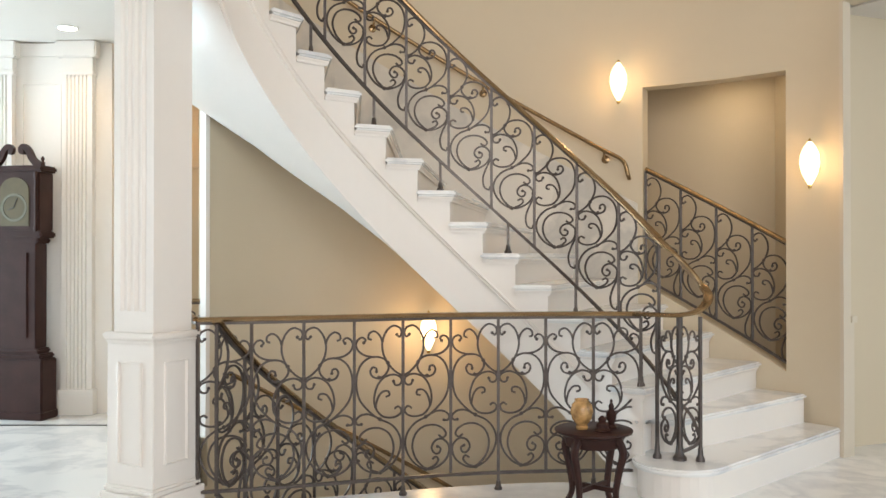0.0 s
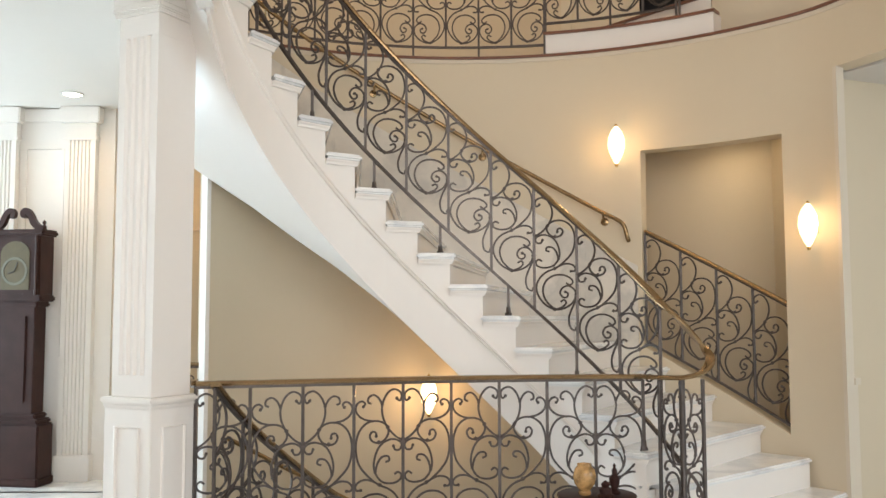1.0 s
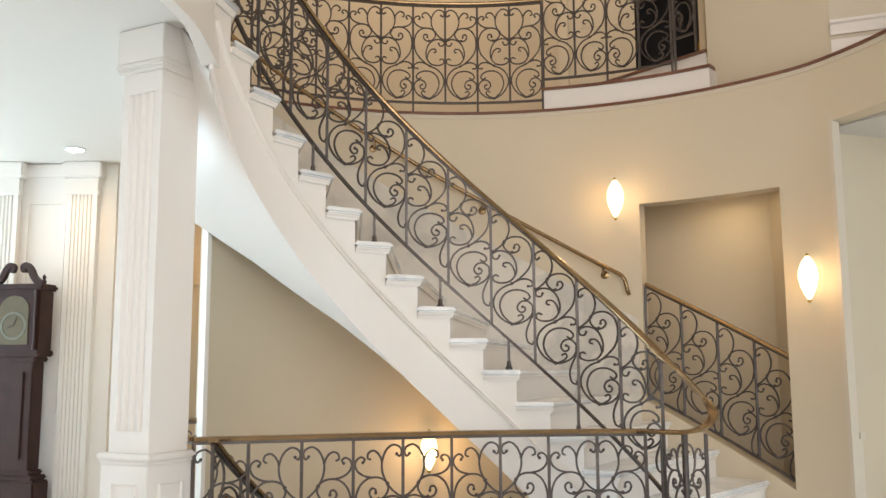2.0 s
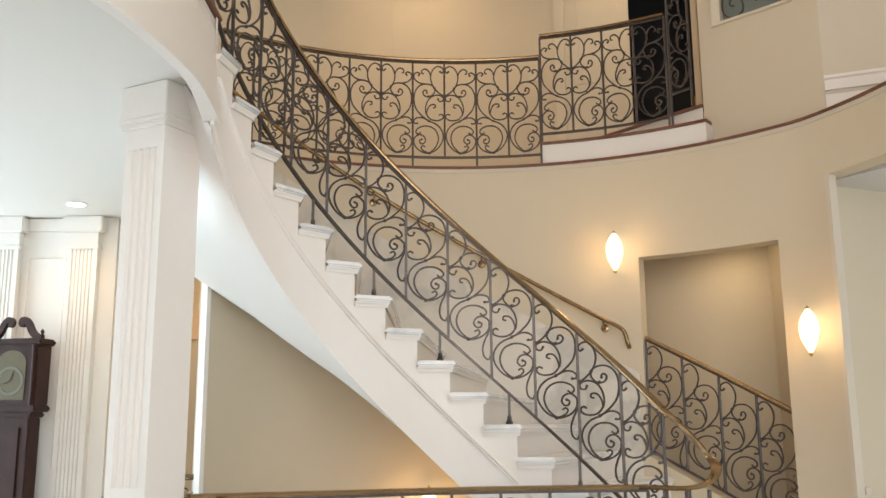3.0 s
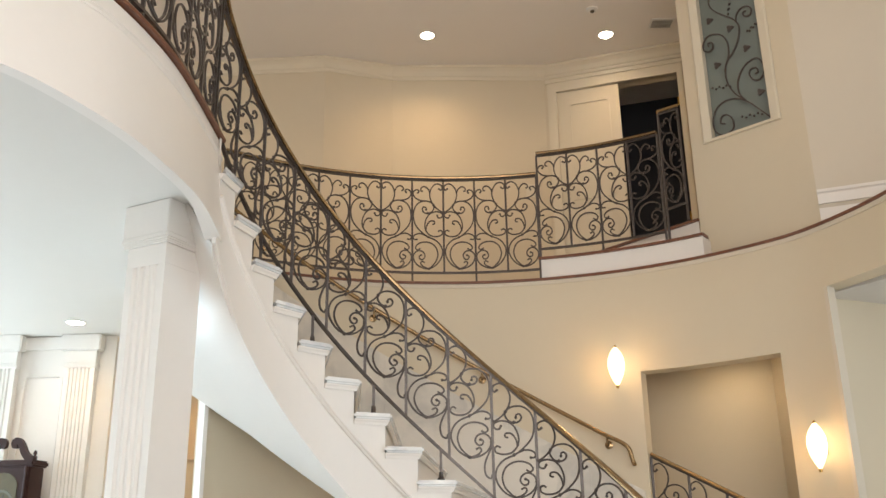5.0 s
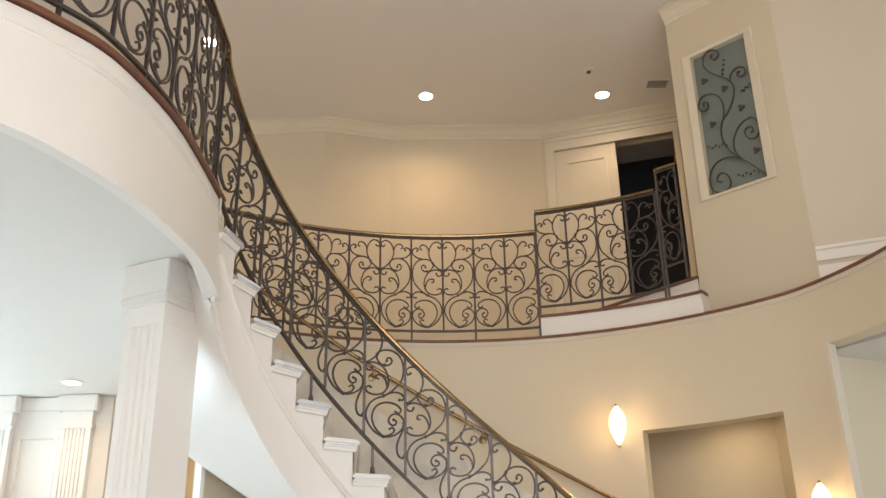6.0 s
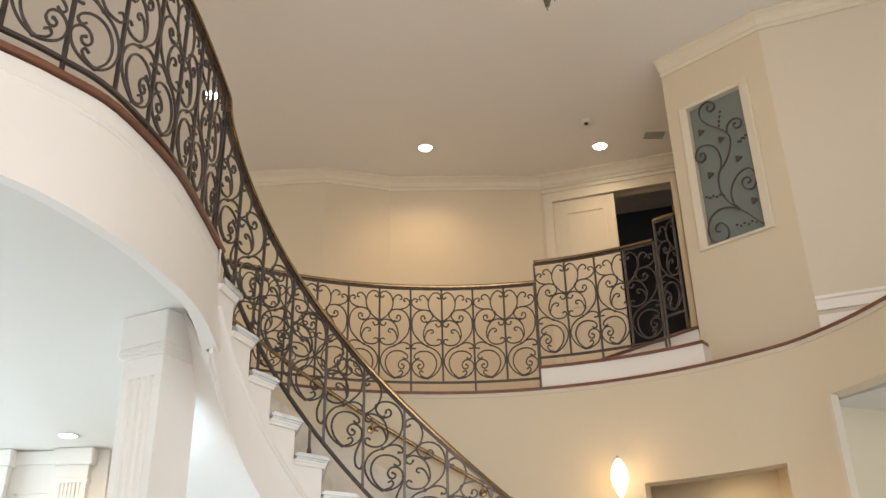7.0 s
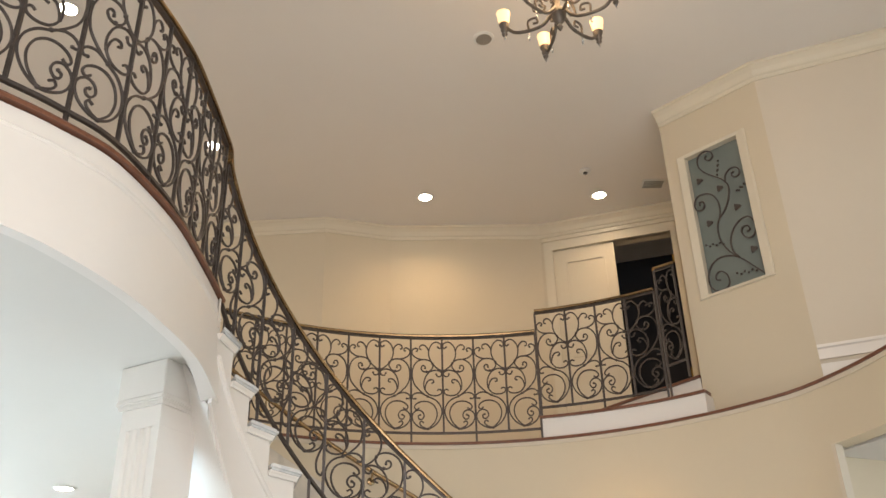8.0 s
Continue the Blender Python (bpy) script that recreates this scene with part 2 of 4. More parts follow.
# jamb at the hall on the stair's foot, daylight put into its paler cream, and the hall behind
bm = bmesh.new()
curved_wall(bm, R_OUT - 0.003, R_OUT + 0.08, 34.9, 35.5, 0.0, 2.82)
curved_wall(bm, R_OUT + 0.08, R_OUT + 0.115, 34.9, 35.6, 0.0, 0.83)
curved_wall(bm, R_OUT + 0.076, R_OUT + 0.135, 34.7, 35.7, 0.83, 0.87)
setting("trim_hall_jamb", bm, SIDE, "jamb of the hall opening, wall cream paled to stand in for daylight", "trim")
bm = bmesh.new()
straight_wall(bm, (2.6, 7.05), (5.0, 6.75), 0, 2.95, 0.12, -1)
straight_wall(bm, polar(R_OUT + 0.07, 37), (2.6, 7.05), 0, 2.95, 0.1, -1)
setting("wall_hall", bm, BEIGE, "cream painted end wall of the side hall", "wall")
setting("ceiling_hall", prism([polar(R_OUT + 0.155, 37), (2.58, 7.1), (5, 7.1), (5, 4.1), polar(R_OUT + 0.155, 8), polar(R_OUT + 0.155, 20), polar(R_OUT + 0.155, 30)], 2.82, 2.9), PALE, "plain pale ceiling of the side hall", "ceiling")

# upper floor
slab_left = [*[(x - 0.02, y) for x, y in fascia_edge], (-7, 1.2), (-7, 9.5), (-1.62, 9.5), polar(R_OUT + 0.01, 128.5), polar(R_OUT, 132.5), polar(R_OUT, 136.6)]
setting("ceiling_lower_room", prism(slab_left, LOW_CEIL, TOP - 0.025), PALE, "pale painted ceiling under the upper landing", "ceiling")
ring = [polar(r_out(a) + 0.03, a) for a in np.linspace(128.5, 5, 40)]
setting("floor_upper", prism([*ring, (5, 4.2), (5, 9.5), (-1.61, 9.5)], 2.95, TOP - 0.02), PALE, "plain slab of the upper gallery", "floor")
setting("ceiling", prism([(-7, -3), (5, -3), (5, 9.5), (-7, 9.5)], CEIL, CEIL + 0.1), PALE, "plain pale painted ceiling over the double-height hall", "ceiling")

# fascia of the landing and its mouldings
bm = bmesh.new()
rings = []
for (x0, y0, z0), (x1, y1) in zip(arch_edge, fascia_edge):
    rings.append([bm.verts.new(v) for v in ((x0, y0, z0), (x1, y1, TOP - 0.03), (x1 - 0.06, y1 + 0.02, TOP - 0.03), (x0 - 0.05 - 0.07 * max(0.0, y0 - 3.65), y0 + 0.02, z0))])
for a, b in zip(rings, rings[1:]):
    for j in range(4):
        bm.faces.new((a[j], a[(j + 1) % 4], b[(j + 1) % 4], b[j]))
bm.faces.new(rings[0][::-1])
bm.faces.new(rings[-1])
setting("trim_landing_fascia", bm, WHITE, "white painted curved fascia of the upper landing", "trim", smooth=True)
bm = bmesh.new()
sweep(bm, [(x, y, TOP - 0.115) for x, y in fascia_edge], [(-0.010, -0.013), (0.0, -0.013), (0.0, 0.013), (-0.010, 0.013), (-0.014, 0.008), (-0.004, 0.0), (-0.014, -0.008)])
setting("trim_landing_bead", bm, WHITE, "white bead moulding along the landing fascia", "trim", smooth=True)
bm = bmesh.new()
nosing = [(-0.022, -0.014), (0.10, -0.014), (0.10, 0.011), (-0.016, 0.011), (-0.024, 0.0)]
sweep(bm, [(x, y, TOP - 0.008) for x, y in fascia_edge], nosing)
setting("trim_landing_nosing", bm, REDWOOD, "red-brown wooden nosing along the landing edge", "trim", smooth=True)
bm = bmesh.new()
thin = [(-0.02, -0.011), (0.10, -0.011), (0.10, 0.011), (-0.014, 0.011), (-0.02, 0.006)]
sweep(bm, [(*polar(r_out(a), a), TOP - 0.006) for a in np.linspace(5, 128.5, 50)], thin)
setting("trim_gallery_nosing", bm, REDWOOD, "red-brown wooden nosing along the gallery edge", "trim", smooth=True)
bm = bmesh.new()
sweep(bm, [(*polar(r_out(a) - 0.004, a), TOP - 0.033) for a in np.linspace(5, 128.5, 50)], rect(0.010, 0.03))
setting("trim_gallery_band", bm, SIDE, "pale cream band under the gallery nosing", "trim", smooth=True)

# step up on the gallery
bm = bmesh.new()
curved_wall(bm, R_OUT + 0.03, R_OUT + 0.9, 52.5, 77.5, TOP - 0.015, TOP + 0.165)
setting("trim_gallery_step", bm, WHITE, "white painted step up on the gallery", "step", smooth=True)
bm = bmesh.new()
sweep(bm, [(*polar(R_OUT + 0.03, a), TOP + 0.175) for a in np.linspace(52.3, 77.8, 14)], thin)
setting("trim_step_nosing", bm, REDWOOD, "red-brown wooden nosing of the gallery step", "trim", smooth=True)
STEP_A, STEP_B = Vector((1.955, 6.425)), Vector((1.27, 7.25))
setting("trim_gallery_step_upper", prism([tuple(STEP_A), tuple(STEP_B), (1.27, 8.30), (2.44, 7.92)], TOP - 0.01, TOP + 0.34), WHITE, "white painted upper step before the gallery door", "step")
bm = bmesh.new()
sweep(bm, [(STEP_B.x, STEP_B.y, TOP + 0.352), (STEP_A.x, STEP_A.y, TOP + 0.352)], [(-0.10, -0.011), (0.02, -0.011), (0.02, 0.006), (0.014, 0.011), (-0.10, 0.011)])
setting("trim_step_nosing_upper", bm, REDWOOD, "red-brown wooden nosing of the upper step", "trim", smooth=True)

# upper walls
BACK = [(-4.5, 8.35), (-1.14, 8.12), (-0.48, 8.33), (1.1, 8.37), (2.46, 7.93)]
DOOR_A, DOOR_B = 0.085, 0.93      # along the last stretch
p3, p4 = Vector(BACK[3]), Vector(BACK[4])
da, db = p3.lerp(p4, DOOR_A), p3.lerp(p4, DOOR_B)
DOOR_TOP = 5.70
for n, (p, q, z) in enumerate(((BACK[0], BACK[1], TOP - 0.02), (BACK[1], BACK[2], TOP - 0.02), (BACK[2], BACK[3], TOP - 0.02), (p3, da, TOP - 0.02), (db, p4, TOP - 0.02), (da, db, DOOR_TOP))):
    bm = bmesh.new()
    straight_wall(bm, p, q, z, CEIL, 0.12, -1)
    setting("wall_gallery_%d" % (n + 1), bm, BEIGE, "cream painted back wall of the upper gallery", "wall")
WIN_L, WIN_R, CORNER = Vector((1.96, 6.42)), Vector((2.60, 5.80)), Vector((4.6, 5.0))
W0, W1, WZ0, WZ1 = 0.20, 0.735, 4.20, 5.46
wa, wb = WIN_L.lerp(WIN_R, W0), WIN_L.lerp(WIN_R, W1)
bm = bmesh.new()
straight_wall(bm, WIN_L, wa, TOP - 0.02, CEIL, 0.12, -1)
straight_wall(bm, wb, WIN_R, TOP - 0.02, CEIL, 0.12, -1)
straight_wall(bm, wa, wb, TOP - 0.02, WZ0, 0.12, -1)
straight_wall(bm, wa, wb, WZ1, CEIL, 0.12, -1)
straight_wall(bm, WIN_L, BACK[4], TOP + 0.3, CEIL, 0.1, 1)
setting("wall_window", bm, BEIGE, "cream painted upper wall with a tall glazed panel", "wall")
bm = bmesh.new()
straight_wall(bm, WIN_R, CORNER, TOP - 0.02, CEIL, 0.12, -1)
setting("wall_upper_side", bm, SIDE, "pale painted upper side wall", "wall")
bm = bmesh.new()
sweep(bm, [(WIN_R.x, WIN_R.y, TOP + 0.27), (CORNER.x, CORNER.y, TOP + 0.27)], [(-0.0, -0.05), (0.022, -0.05), (0.022, 0.02), (0.035, 0.03), (0.035, 0.05), (0, 0.05)])
sweep(bm, [(WIN_R.x, WIN_R.y, TOP + 0.13), (CORNER.x, CORNER.y, TOP + 0.13)], [(-0.0, -0.1), (0.012, -0.1), (0.012, 0.06), (0, 0.06)])
setting("baseboard_upper", bm, WHITE, "white moulded baseboard along the upper side wall", "baseboard")

crown = [(0.0, -0.13), (0.012, -0.13), (0.015, -0.10), (0.03, -0.09), (0.055, -0.055), (0.085, -0.03), (0.10, -0.025), (0.10, 0.0), (0.0, 0.0)]
bm = bmesh.new()
sweep(bm, [(x, y, CEIL - 0.002) for x, y in BACK], crown)
setting("trim_crown_gallery", bm, CREAM, "cream crown moulding of the gallery ceiling", "trim")
bm = bmesh.new()
sweep(bm, [(p[0], p[1], CEIL - 0.002) for p in (WIN_L, WIN_R, CORNER)], crown)
setting("trim_crown_side", bm, CREAM, "cream crown moulding over the glazed panel", "trim")

# outer shell: the entrance hall behind the camera, with its window openings
bm = bmesh.new()
for p, q in (((-7, -3), (-2.2, -3)), ((3.4, -3), (5, -3))):
    straight_wall(bm, p, q, 0, CEIL, 0.2, 1)
straight_wall(bm, (-2.2, -3), (3.4, -3), 0, 0.5, 0.2, 1)
straight_wall(bm, (-2.2, -3), (3.4, -3), 4.7, CEIL, 0.2, 1)
setting("wall_entrance", bm, BEIGE, "cream painted entrance wall with a tall window", "wall")
bm = bmesh.new()
straight_wall(bm, (5, -3), (5, 0.9), 0, CEIL, 0.2, 1)
straight_wall(bm, (5, 3.5), (5, 9.5), 0, CEIL, 0.2, 1)
straight_wall(bm, (5, 0.9), (5, 3.5), 0, 0.3, 0.2, 1)
straight_wall(bm, (5, 0.9), (5, 3.5), 2.7, CEIL, 0.2, 1)
straight_wall(bm, (5, 9.5), (-7, 9.5), 0, CEIL, 0.2, 1)
straight_wall(bm, (-7, 9.5), (-7, 7.3), 0, CEIL, 0.2, 1)
straight_wall(bm, (-7, 7.3), (-7, 2.7), 0, 0.3, 0.2, 1)
straight_wall(bm, (-7, 7.3), (-7, 2.7), 2.7, 3.8, 0.2, 1)
straight_wall(bm, (-7, 7.3), (-7, 2.7), 5.3, CEIL, 0.2, 1)
straight_wall(bm, (-7, 2.7), (-7, -3), 0, CEIL, 0.2, 1)
setting("wall_outer", bm, BEIGE, "cream painted outer walls of the house", "wall")

# lower room behind the column: panelled wall, pilasters, cornice
LRY = 7.15
bm = bmesh.new()
straight_wall(bm, (-7, LRY), (-2.62, LRY), 0, LOW_CEIL, 0.12, -1)
setting("wall_lower_room", bm, WHITE, "white painted panelled wall behind the clock", "wall")
bm = bmesh.new()
straight_wall(bm, (-2.62, 8.3), (-1.6, 8.3), 0, LOW_CEIL, 0.1, -1)
straight_wall(bm, (-2.62, LRY + 0.12), (-2.62, 8.3), 0, LOW_CEIL, 0.1, -1)
setting("wall_passage", bm, BEIGE, "warm lit cream wall of the back passage", "wall")
bm = bmesh.new()
straight_wall(bm, polar(R_OUT + 0.15, 128.3), (-1.6, 8.4), 0, 2.95, 0.1, 1)
setting("wall_passage_side", bm, BEIGE, "cream painted side wall of the back passage", "wall")
bm = bmesh.new()
curved_wall(bm, R_OUT - 0.02, R_OUT + 0.07, 128.4, 129.0, 0, 2.95)
setting("trim_wall_end", bm, WHITE, "white painted end trim of the curved wall", "trim")

# ---- the curved stair ----


NEWEL = Vector((1.235, 4.725))


def tread_outline(k, over=0.035):
    """The plan of tread k; the two lowest have a rounded end."""
    if k == 1:
        front, end = Vector((2.36, 5.50)), Vector((1.40, 4.53))
        arc = [(NEWEL.x + 0.245 * math.cos(radians(a)), NEWEL.y + 0.245 * math.sin(radians(a))) for a in range(-45, -231, -12)]
        return [tuple(polar(R_OUT - 0.004, 43)), tuple(polar(R_OUT - 0.004, 35.5)), tuple(front), *arc, (1.06, 5.0)]
    if k == 2:
        front = Vector((2.33, 5.80))
        arc = [(1.25 + 0.13 * math.cos(radians(a)), 5.01 + 0.13 * math.sin(radians(a))) for a in range(-45, -181, -15)]
        return [tuple(polar(R_OUT - 0.004, 50)), tuple(front), *arc, (1.0, 5.1), tuple(flight(3.2, 0.0, 0).xy)]
    dk_in, dk_out = over / (R_IN * radians(8.66)), over / (R_OUT * radians(6.6))
    a, b = flight(k - dk_in, -0.022, 0), flight(k - dk_out, 0.997, 0)
    c, d = flight(k + 1.05, 0.997, 0), flight(k + 1.05, -0.022, 0)
    return [tuple(v.xy) for v in (a, a.lerp(b, 0.5), b, c, d)]


stair = thing("curved_staircase", (0.2, 5.9, 0), "white painted curved staircase with marble treads rising to the landing", "staircase")
for k in range(1, 18):
    z = k * RISE
    bm = prism(tread_outline(k), z - 0.034, z)
    bm.normal_update()
    edges = [e for e in bm.edges if len(e.link_faces) == 2 and abs(abs(e.link_faces[0].normal.z) - abs(e.link_faces[1].normal.z)) > 0.5]
    bmesh.ops.bevel(bm, geom=edges, offset=0.011, segments=3, affect="EDGES")
    part("tread", bm, MARBLE, stair, "polished white marble tread", smooth=True)
    # riser under the nosing
    bm = bmesh.new()
    if k <= 2:
        o = [Vector((x, y)) for x, y in tread_outline(k)]
        mid = sum(o, Vector((0, 0))) / len(o)
        bm.free()
        bm = prism([tuple(v + (mid - v).normalized() * 0.03) for v in o], max(0, z - RISE - 0.0), z - 0.034)
    else:
        a, b = flight(k, 0.003, 0), flight(k, 0.994, 0)
        c, d = flight(k + 0.12, 0.994, 0), flight(k + 0.12, 0.003, 0)
        bm.free()
        bm = prism([tuple(v.xy) for v in (a, b, c, d)], z - RISE, z - 0.034)
    part("riser", bm, WHITE, stair, smooth=False)
    if k > 2:   # small cove under the open end and the nosing
        bm = bmesh.new()
        a, b, d = flight(k - 0.05, -0.004, z - 0.048), flight(k - 0.02, 0.985, z - 0.048), flight(k + 1, -0.004, z - 0.048)
        sweep(bm, [d, a, b], [(-0.004, -0.016), (0.004, -0.016), (0.006, -0.004), (0.014, 0.006), (0.016, 0.0135), (-0.016, 0.0135), (-0.014, 0.006), (-0.006, -0.004)])
        part("cove", bm, WHITE, stair)
bm = prism([tuple(v.xy) for v in (flight(18, 0.003, 0), flight(18, 0.994, 0), flight(18.12, 0.994, 0), flight(18.12, 0.003, 0))], TOP - RISE, TOP - 0.03)
part("riser", bm, WHITE, stair)

# cut string on the open side: stepped above, sloping below
DROP_IN, DROP_OUT = 0.65, 0.55


def ease_top(k):
    t = min(1.0, max(0.0, (k - 16.3) / 1.7))
    return t * t * (3 - 2 * t)



bm = bmesh.new()
strip = []
for k in range(3, 18):
    for i in range(5):
        kk = k + i / 4
        strip.append((kk, k * RISE - 0.034 if k > 1 else 0.1))
rings = []
for kk, top in strip:
    low = max(kk * RISE - DROP_IN + 0.08 * ease_top(kk), -0.25)
    rings.append([bm.verts.new(flight(kk, f, z)) for f, z in ((0.0, low), (0.016, low), (0.016, top), (0.0, top))])
for a, b in zip(rings, rings[1:]):
    for j in range(4):
        bm.faces.new((a[j], a[(j + 1) % 4], b[(j + 1) % 4], b[j]))
bm.faces.new(rings[0][::-1])
bm.faces.new(rings[-1])
bmesh.ops.remove_doubles(bm, verts=bm.verts, dist=1e-5)
part("string", bm, WHITE, stair, "white painted stepped string", smooth=True)
bm = bmesh.new()
sweep(bm, [flight(k, -0.003, k * RISE - 0.325) for k in np.linspace(4.6, 17.95, 70)], [(-0.010, -0.014), (0.010, -0.014), (0.010, 0.014), (-0.010, 0.014), (-0.015, 0.009), (-0.015, 0.005), (-0.004, 0.0), (-0.015, -0.005), (-0.015, -0.009)])
part("string_moulding", bm, WHITE, stair, smooth=True)
bm = bmesh.new()
cols = []
for k in np.linspace(3.1, 18.0, 60):
    col = []
    for f in (0.012, 0.05, 0.15, 0.3, 0.6, 0.997):
        d = DROP_IN + (DROP_OUT - DROP_IN) * f
        lift = (LOW_CEIL - 0.004 - (18 * RISE - d)) * min(1, f / 0.15)
        col.append(flight(k, f, k * RISE - d + ease_top(k) * lift))
    cols.append([bm.verts.new(v) for v in col] + [bm.verts.new(v + Vector((0, 0, 0.04))) for v in col[::-1]])
for a, b in zip(cols, cols[1:]):
    for j in range(12):
        bm.faces.new((a[j], a[(j + 1) % 12], b[(j + 1) % 12], b[j]))
bm.faces.new(cols[0][::-1])
bm.faces.new(cols[-1])
part("soffit", bm, WHITE, stair, "smooth white plaster soffit", smooth=True)
# marble cladding of the wall up to the handrail, in slabs with fine joints
for i in range(9):
    k0, k1 = 5.56 + 1.15 * i, 5.56 + 1.15 * (i + 1)
    bm = bmesh.new()
    rings = []
    for k in np.linspace(k0 + 0.0015, k1 - 0.0015, 7):
        low, high = k * RISE - 0.32, k * RISE + 0.62
        rings.append([bm.verts.new(flight(k, f, z)) for f, z in ((0.990, low), (0.9985, low), (0.9985, high), (0.992, high), (0.990, high - 0.008))])
    for a, b in zip(rings, rings[1:]):
        for q in range(5):
            bm.faces.new((a[q], a[(q + 1) % 5], b[(q + 1) % 5], b[q]))
    bm.faces.new(rings[0][::-1])
    bm.faces.new(rings[-1])
    part("wall_slab", bm, GREY_MARBLE, stair, "pale grey-veined marble wall slab", smooth=True)

# ---- ironwork ----
# scrolls of one panel in panel units: across from the plain post to the heart post, up from the lower to the upper bar;
# the raked panels of the flights keep their scrolls upright and end in a tail below
HEART = [(.87, .905), (.93, .89), (.972, .917), (.93, .947), (.79, .961), (.65, .926), (.57, .859), (.59, .788), (.70, .72), (.85, .671), (.975, .648)]
BRANCHES = [
    [(.57, .868), (.50, .908), (.40, .929), (.30, .915), (.285, .885), (.35, .876)],
    [(.19, .859), (.225, .876), (.16, .892), (.07, .878), (.032, .845), (.09, .806), (.22, .779), (.40, .767)],
]
SCROLLS = [
    HEART,
    [(.45, .676), (.44, .697), (.37, .703), (.322, .678), (.37, .646), (.49, .634), (.62, .652), (.70, .696), (.65, .742), (.50, .767), (.30, .763),
     (.14, .724), (.055, .661), (.042, .583), (.105, .505), (.26, .442), (.44, .392), (.52, .378)],
    [(.80, .612), (.84, .588), (.93, .590), (.972, .618), (.91, .643), (.77, .654), (.60, .636), (.48, .594), (.41, .53), (.41, .473), (.48, .424),
     (.60, .392), (.79, .385), (.93, .403), (.962, .433), (.895, .452), (.82, .438)],
    [(.43, .455), (.48, .512), (.57, .548), (.69, .551), (.715, .526), (.64, .516)],
    [(.14, .352), (.06, .352), (.032, .378), (.12, .406), (.27, .413), (.42, .396), (.52, .376)],
    [(.28, .185), (.215, .172), (.24, .145), (.33, .141), (.40, .176), (.34, .219), (.195, .233), (.06, .20), (.034, .15), (.12, .093), (.30, .054),
     (.51, .043), (.73, .079), (.89, .143), (.955, .215), (.90, .287), (.74, .344), (.52, .376)],
    [(.55, .05), (.73, .115), (.805, .197), (.73, .276), (.55, .319), (.33, .323), (.16, .297), (.10, .262), (.17, .240), (.256, .258)],
    [(.51, .043), (.34, .066), (.262, .097), (.305, .12), (.39, .106)],
]
TAIL = [(.034, .165), (.06, .10), (.14, .04), (.20, -.03), (.17, -.10), (.06, -.125), (.03, -.095)]
FLAT_SCROLLS = [smooth_path([(u, v, 0) for u, v in p], 5) for p in SCROLLS + BRANCHES]
RAKED_SCROLLS = [smooth_path([(u, v, 0) for u, v in p], 5) for p in SCROLLS + [TAIL]]
COLLARS = [(.685, .728), (.52, .378), (.53, .045), (.50, .638), (.97, .648)]


def scroll_panel(place, flip, bar=0.0102, raked=False):
    """All the scrolls between two posts, bent to the rail by place(u, v)."""
    bm = bmesh.new()
    mid, right, top = place(0.5, 0.5), place(0.6, 0.5), place(0.5, 0.6)
    face = (right - mid).cross(top - mid).normalized()
    for curve in (RAKED_SCROLLS if raked else FLAT_SCROLLS):
        pts = [place(1 - p.x if flip else p.x, p.y) for p in curve]
        b, h = bar / 2, bar * 0.6
        sweep(bm, pts, [(-b, -h * 0.6), (-b * 0.6, -h), (b * 0.6, -h), (b, -h * 0.6), (b, h * 0.6), (b * 0.6, h), (-b * 0.6, h), (-b, h * 0.6)], up=face)
        ball = bmesh.ops.create_icosphere(bm, subdivisions=1, radius=bar * 0.95)
        for v in ball["verts"]:
            v.co += pts[0]
    for u, v in COLLARS:
        c = place(1 - u if flip else u, v)
        ball = bmesh.ops.create_icosphere(bm, subdivisions=1, radius=bar * 1.2)
        for w in ball["verts"]:
            w.co += c
    return bm


def upright(p, q, size, foot=False):
    bm = bmesh.new()
    h = size / 2
    lo, hi = Vector(p), Vector(q)
    box(bm, (-h, -h, 0), (h, h, (hi - lo).z), Matrix.Translation(lo))
    if foot:
        turned(bm, [(0.021, 0), (0.021, 0.012), (0.014, 0.022), (0.012, 0.05)], 8, Matrix.Translation(lo))
    return bm


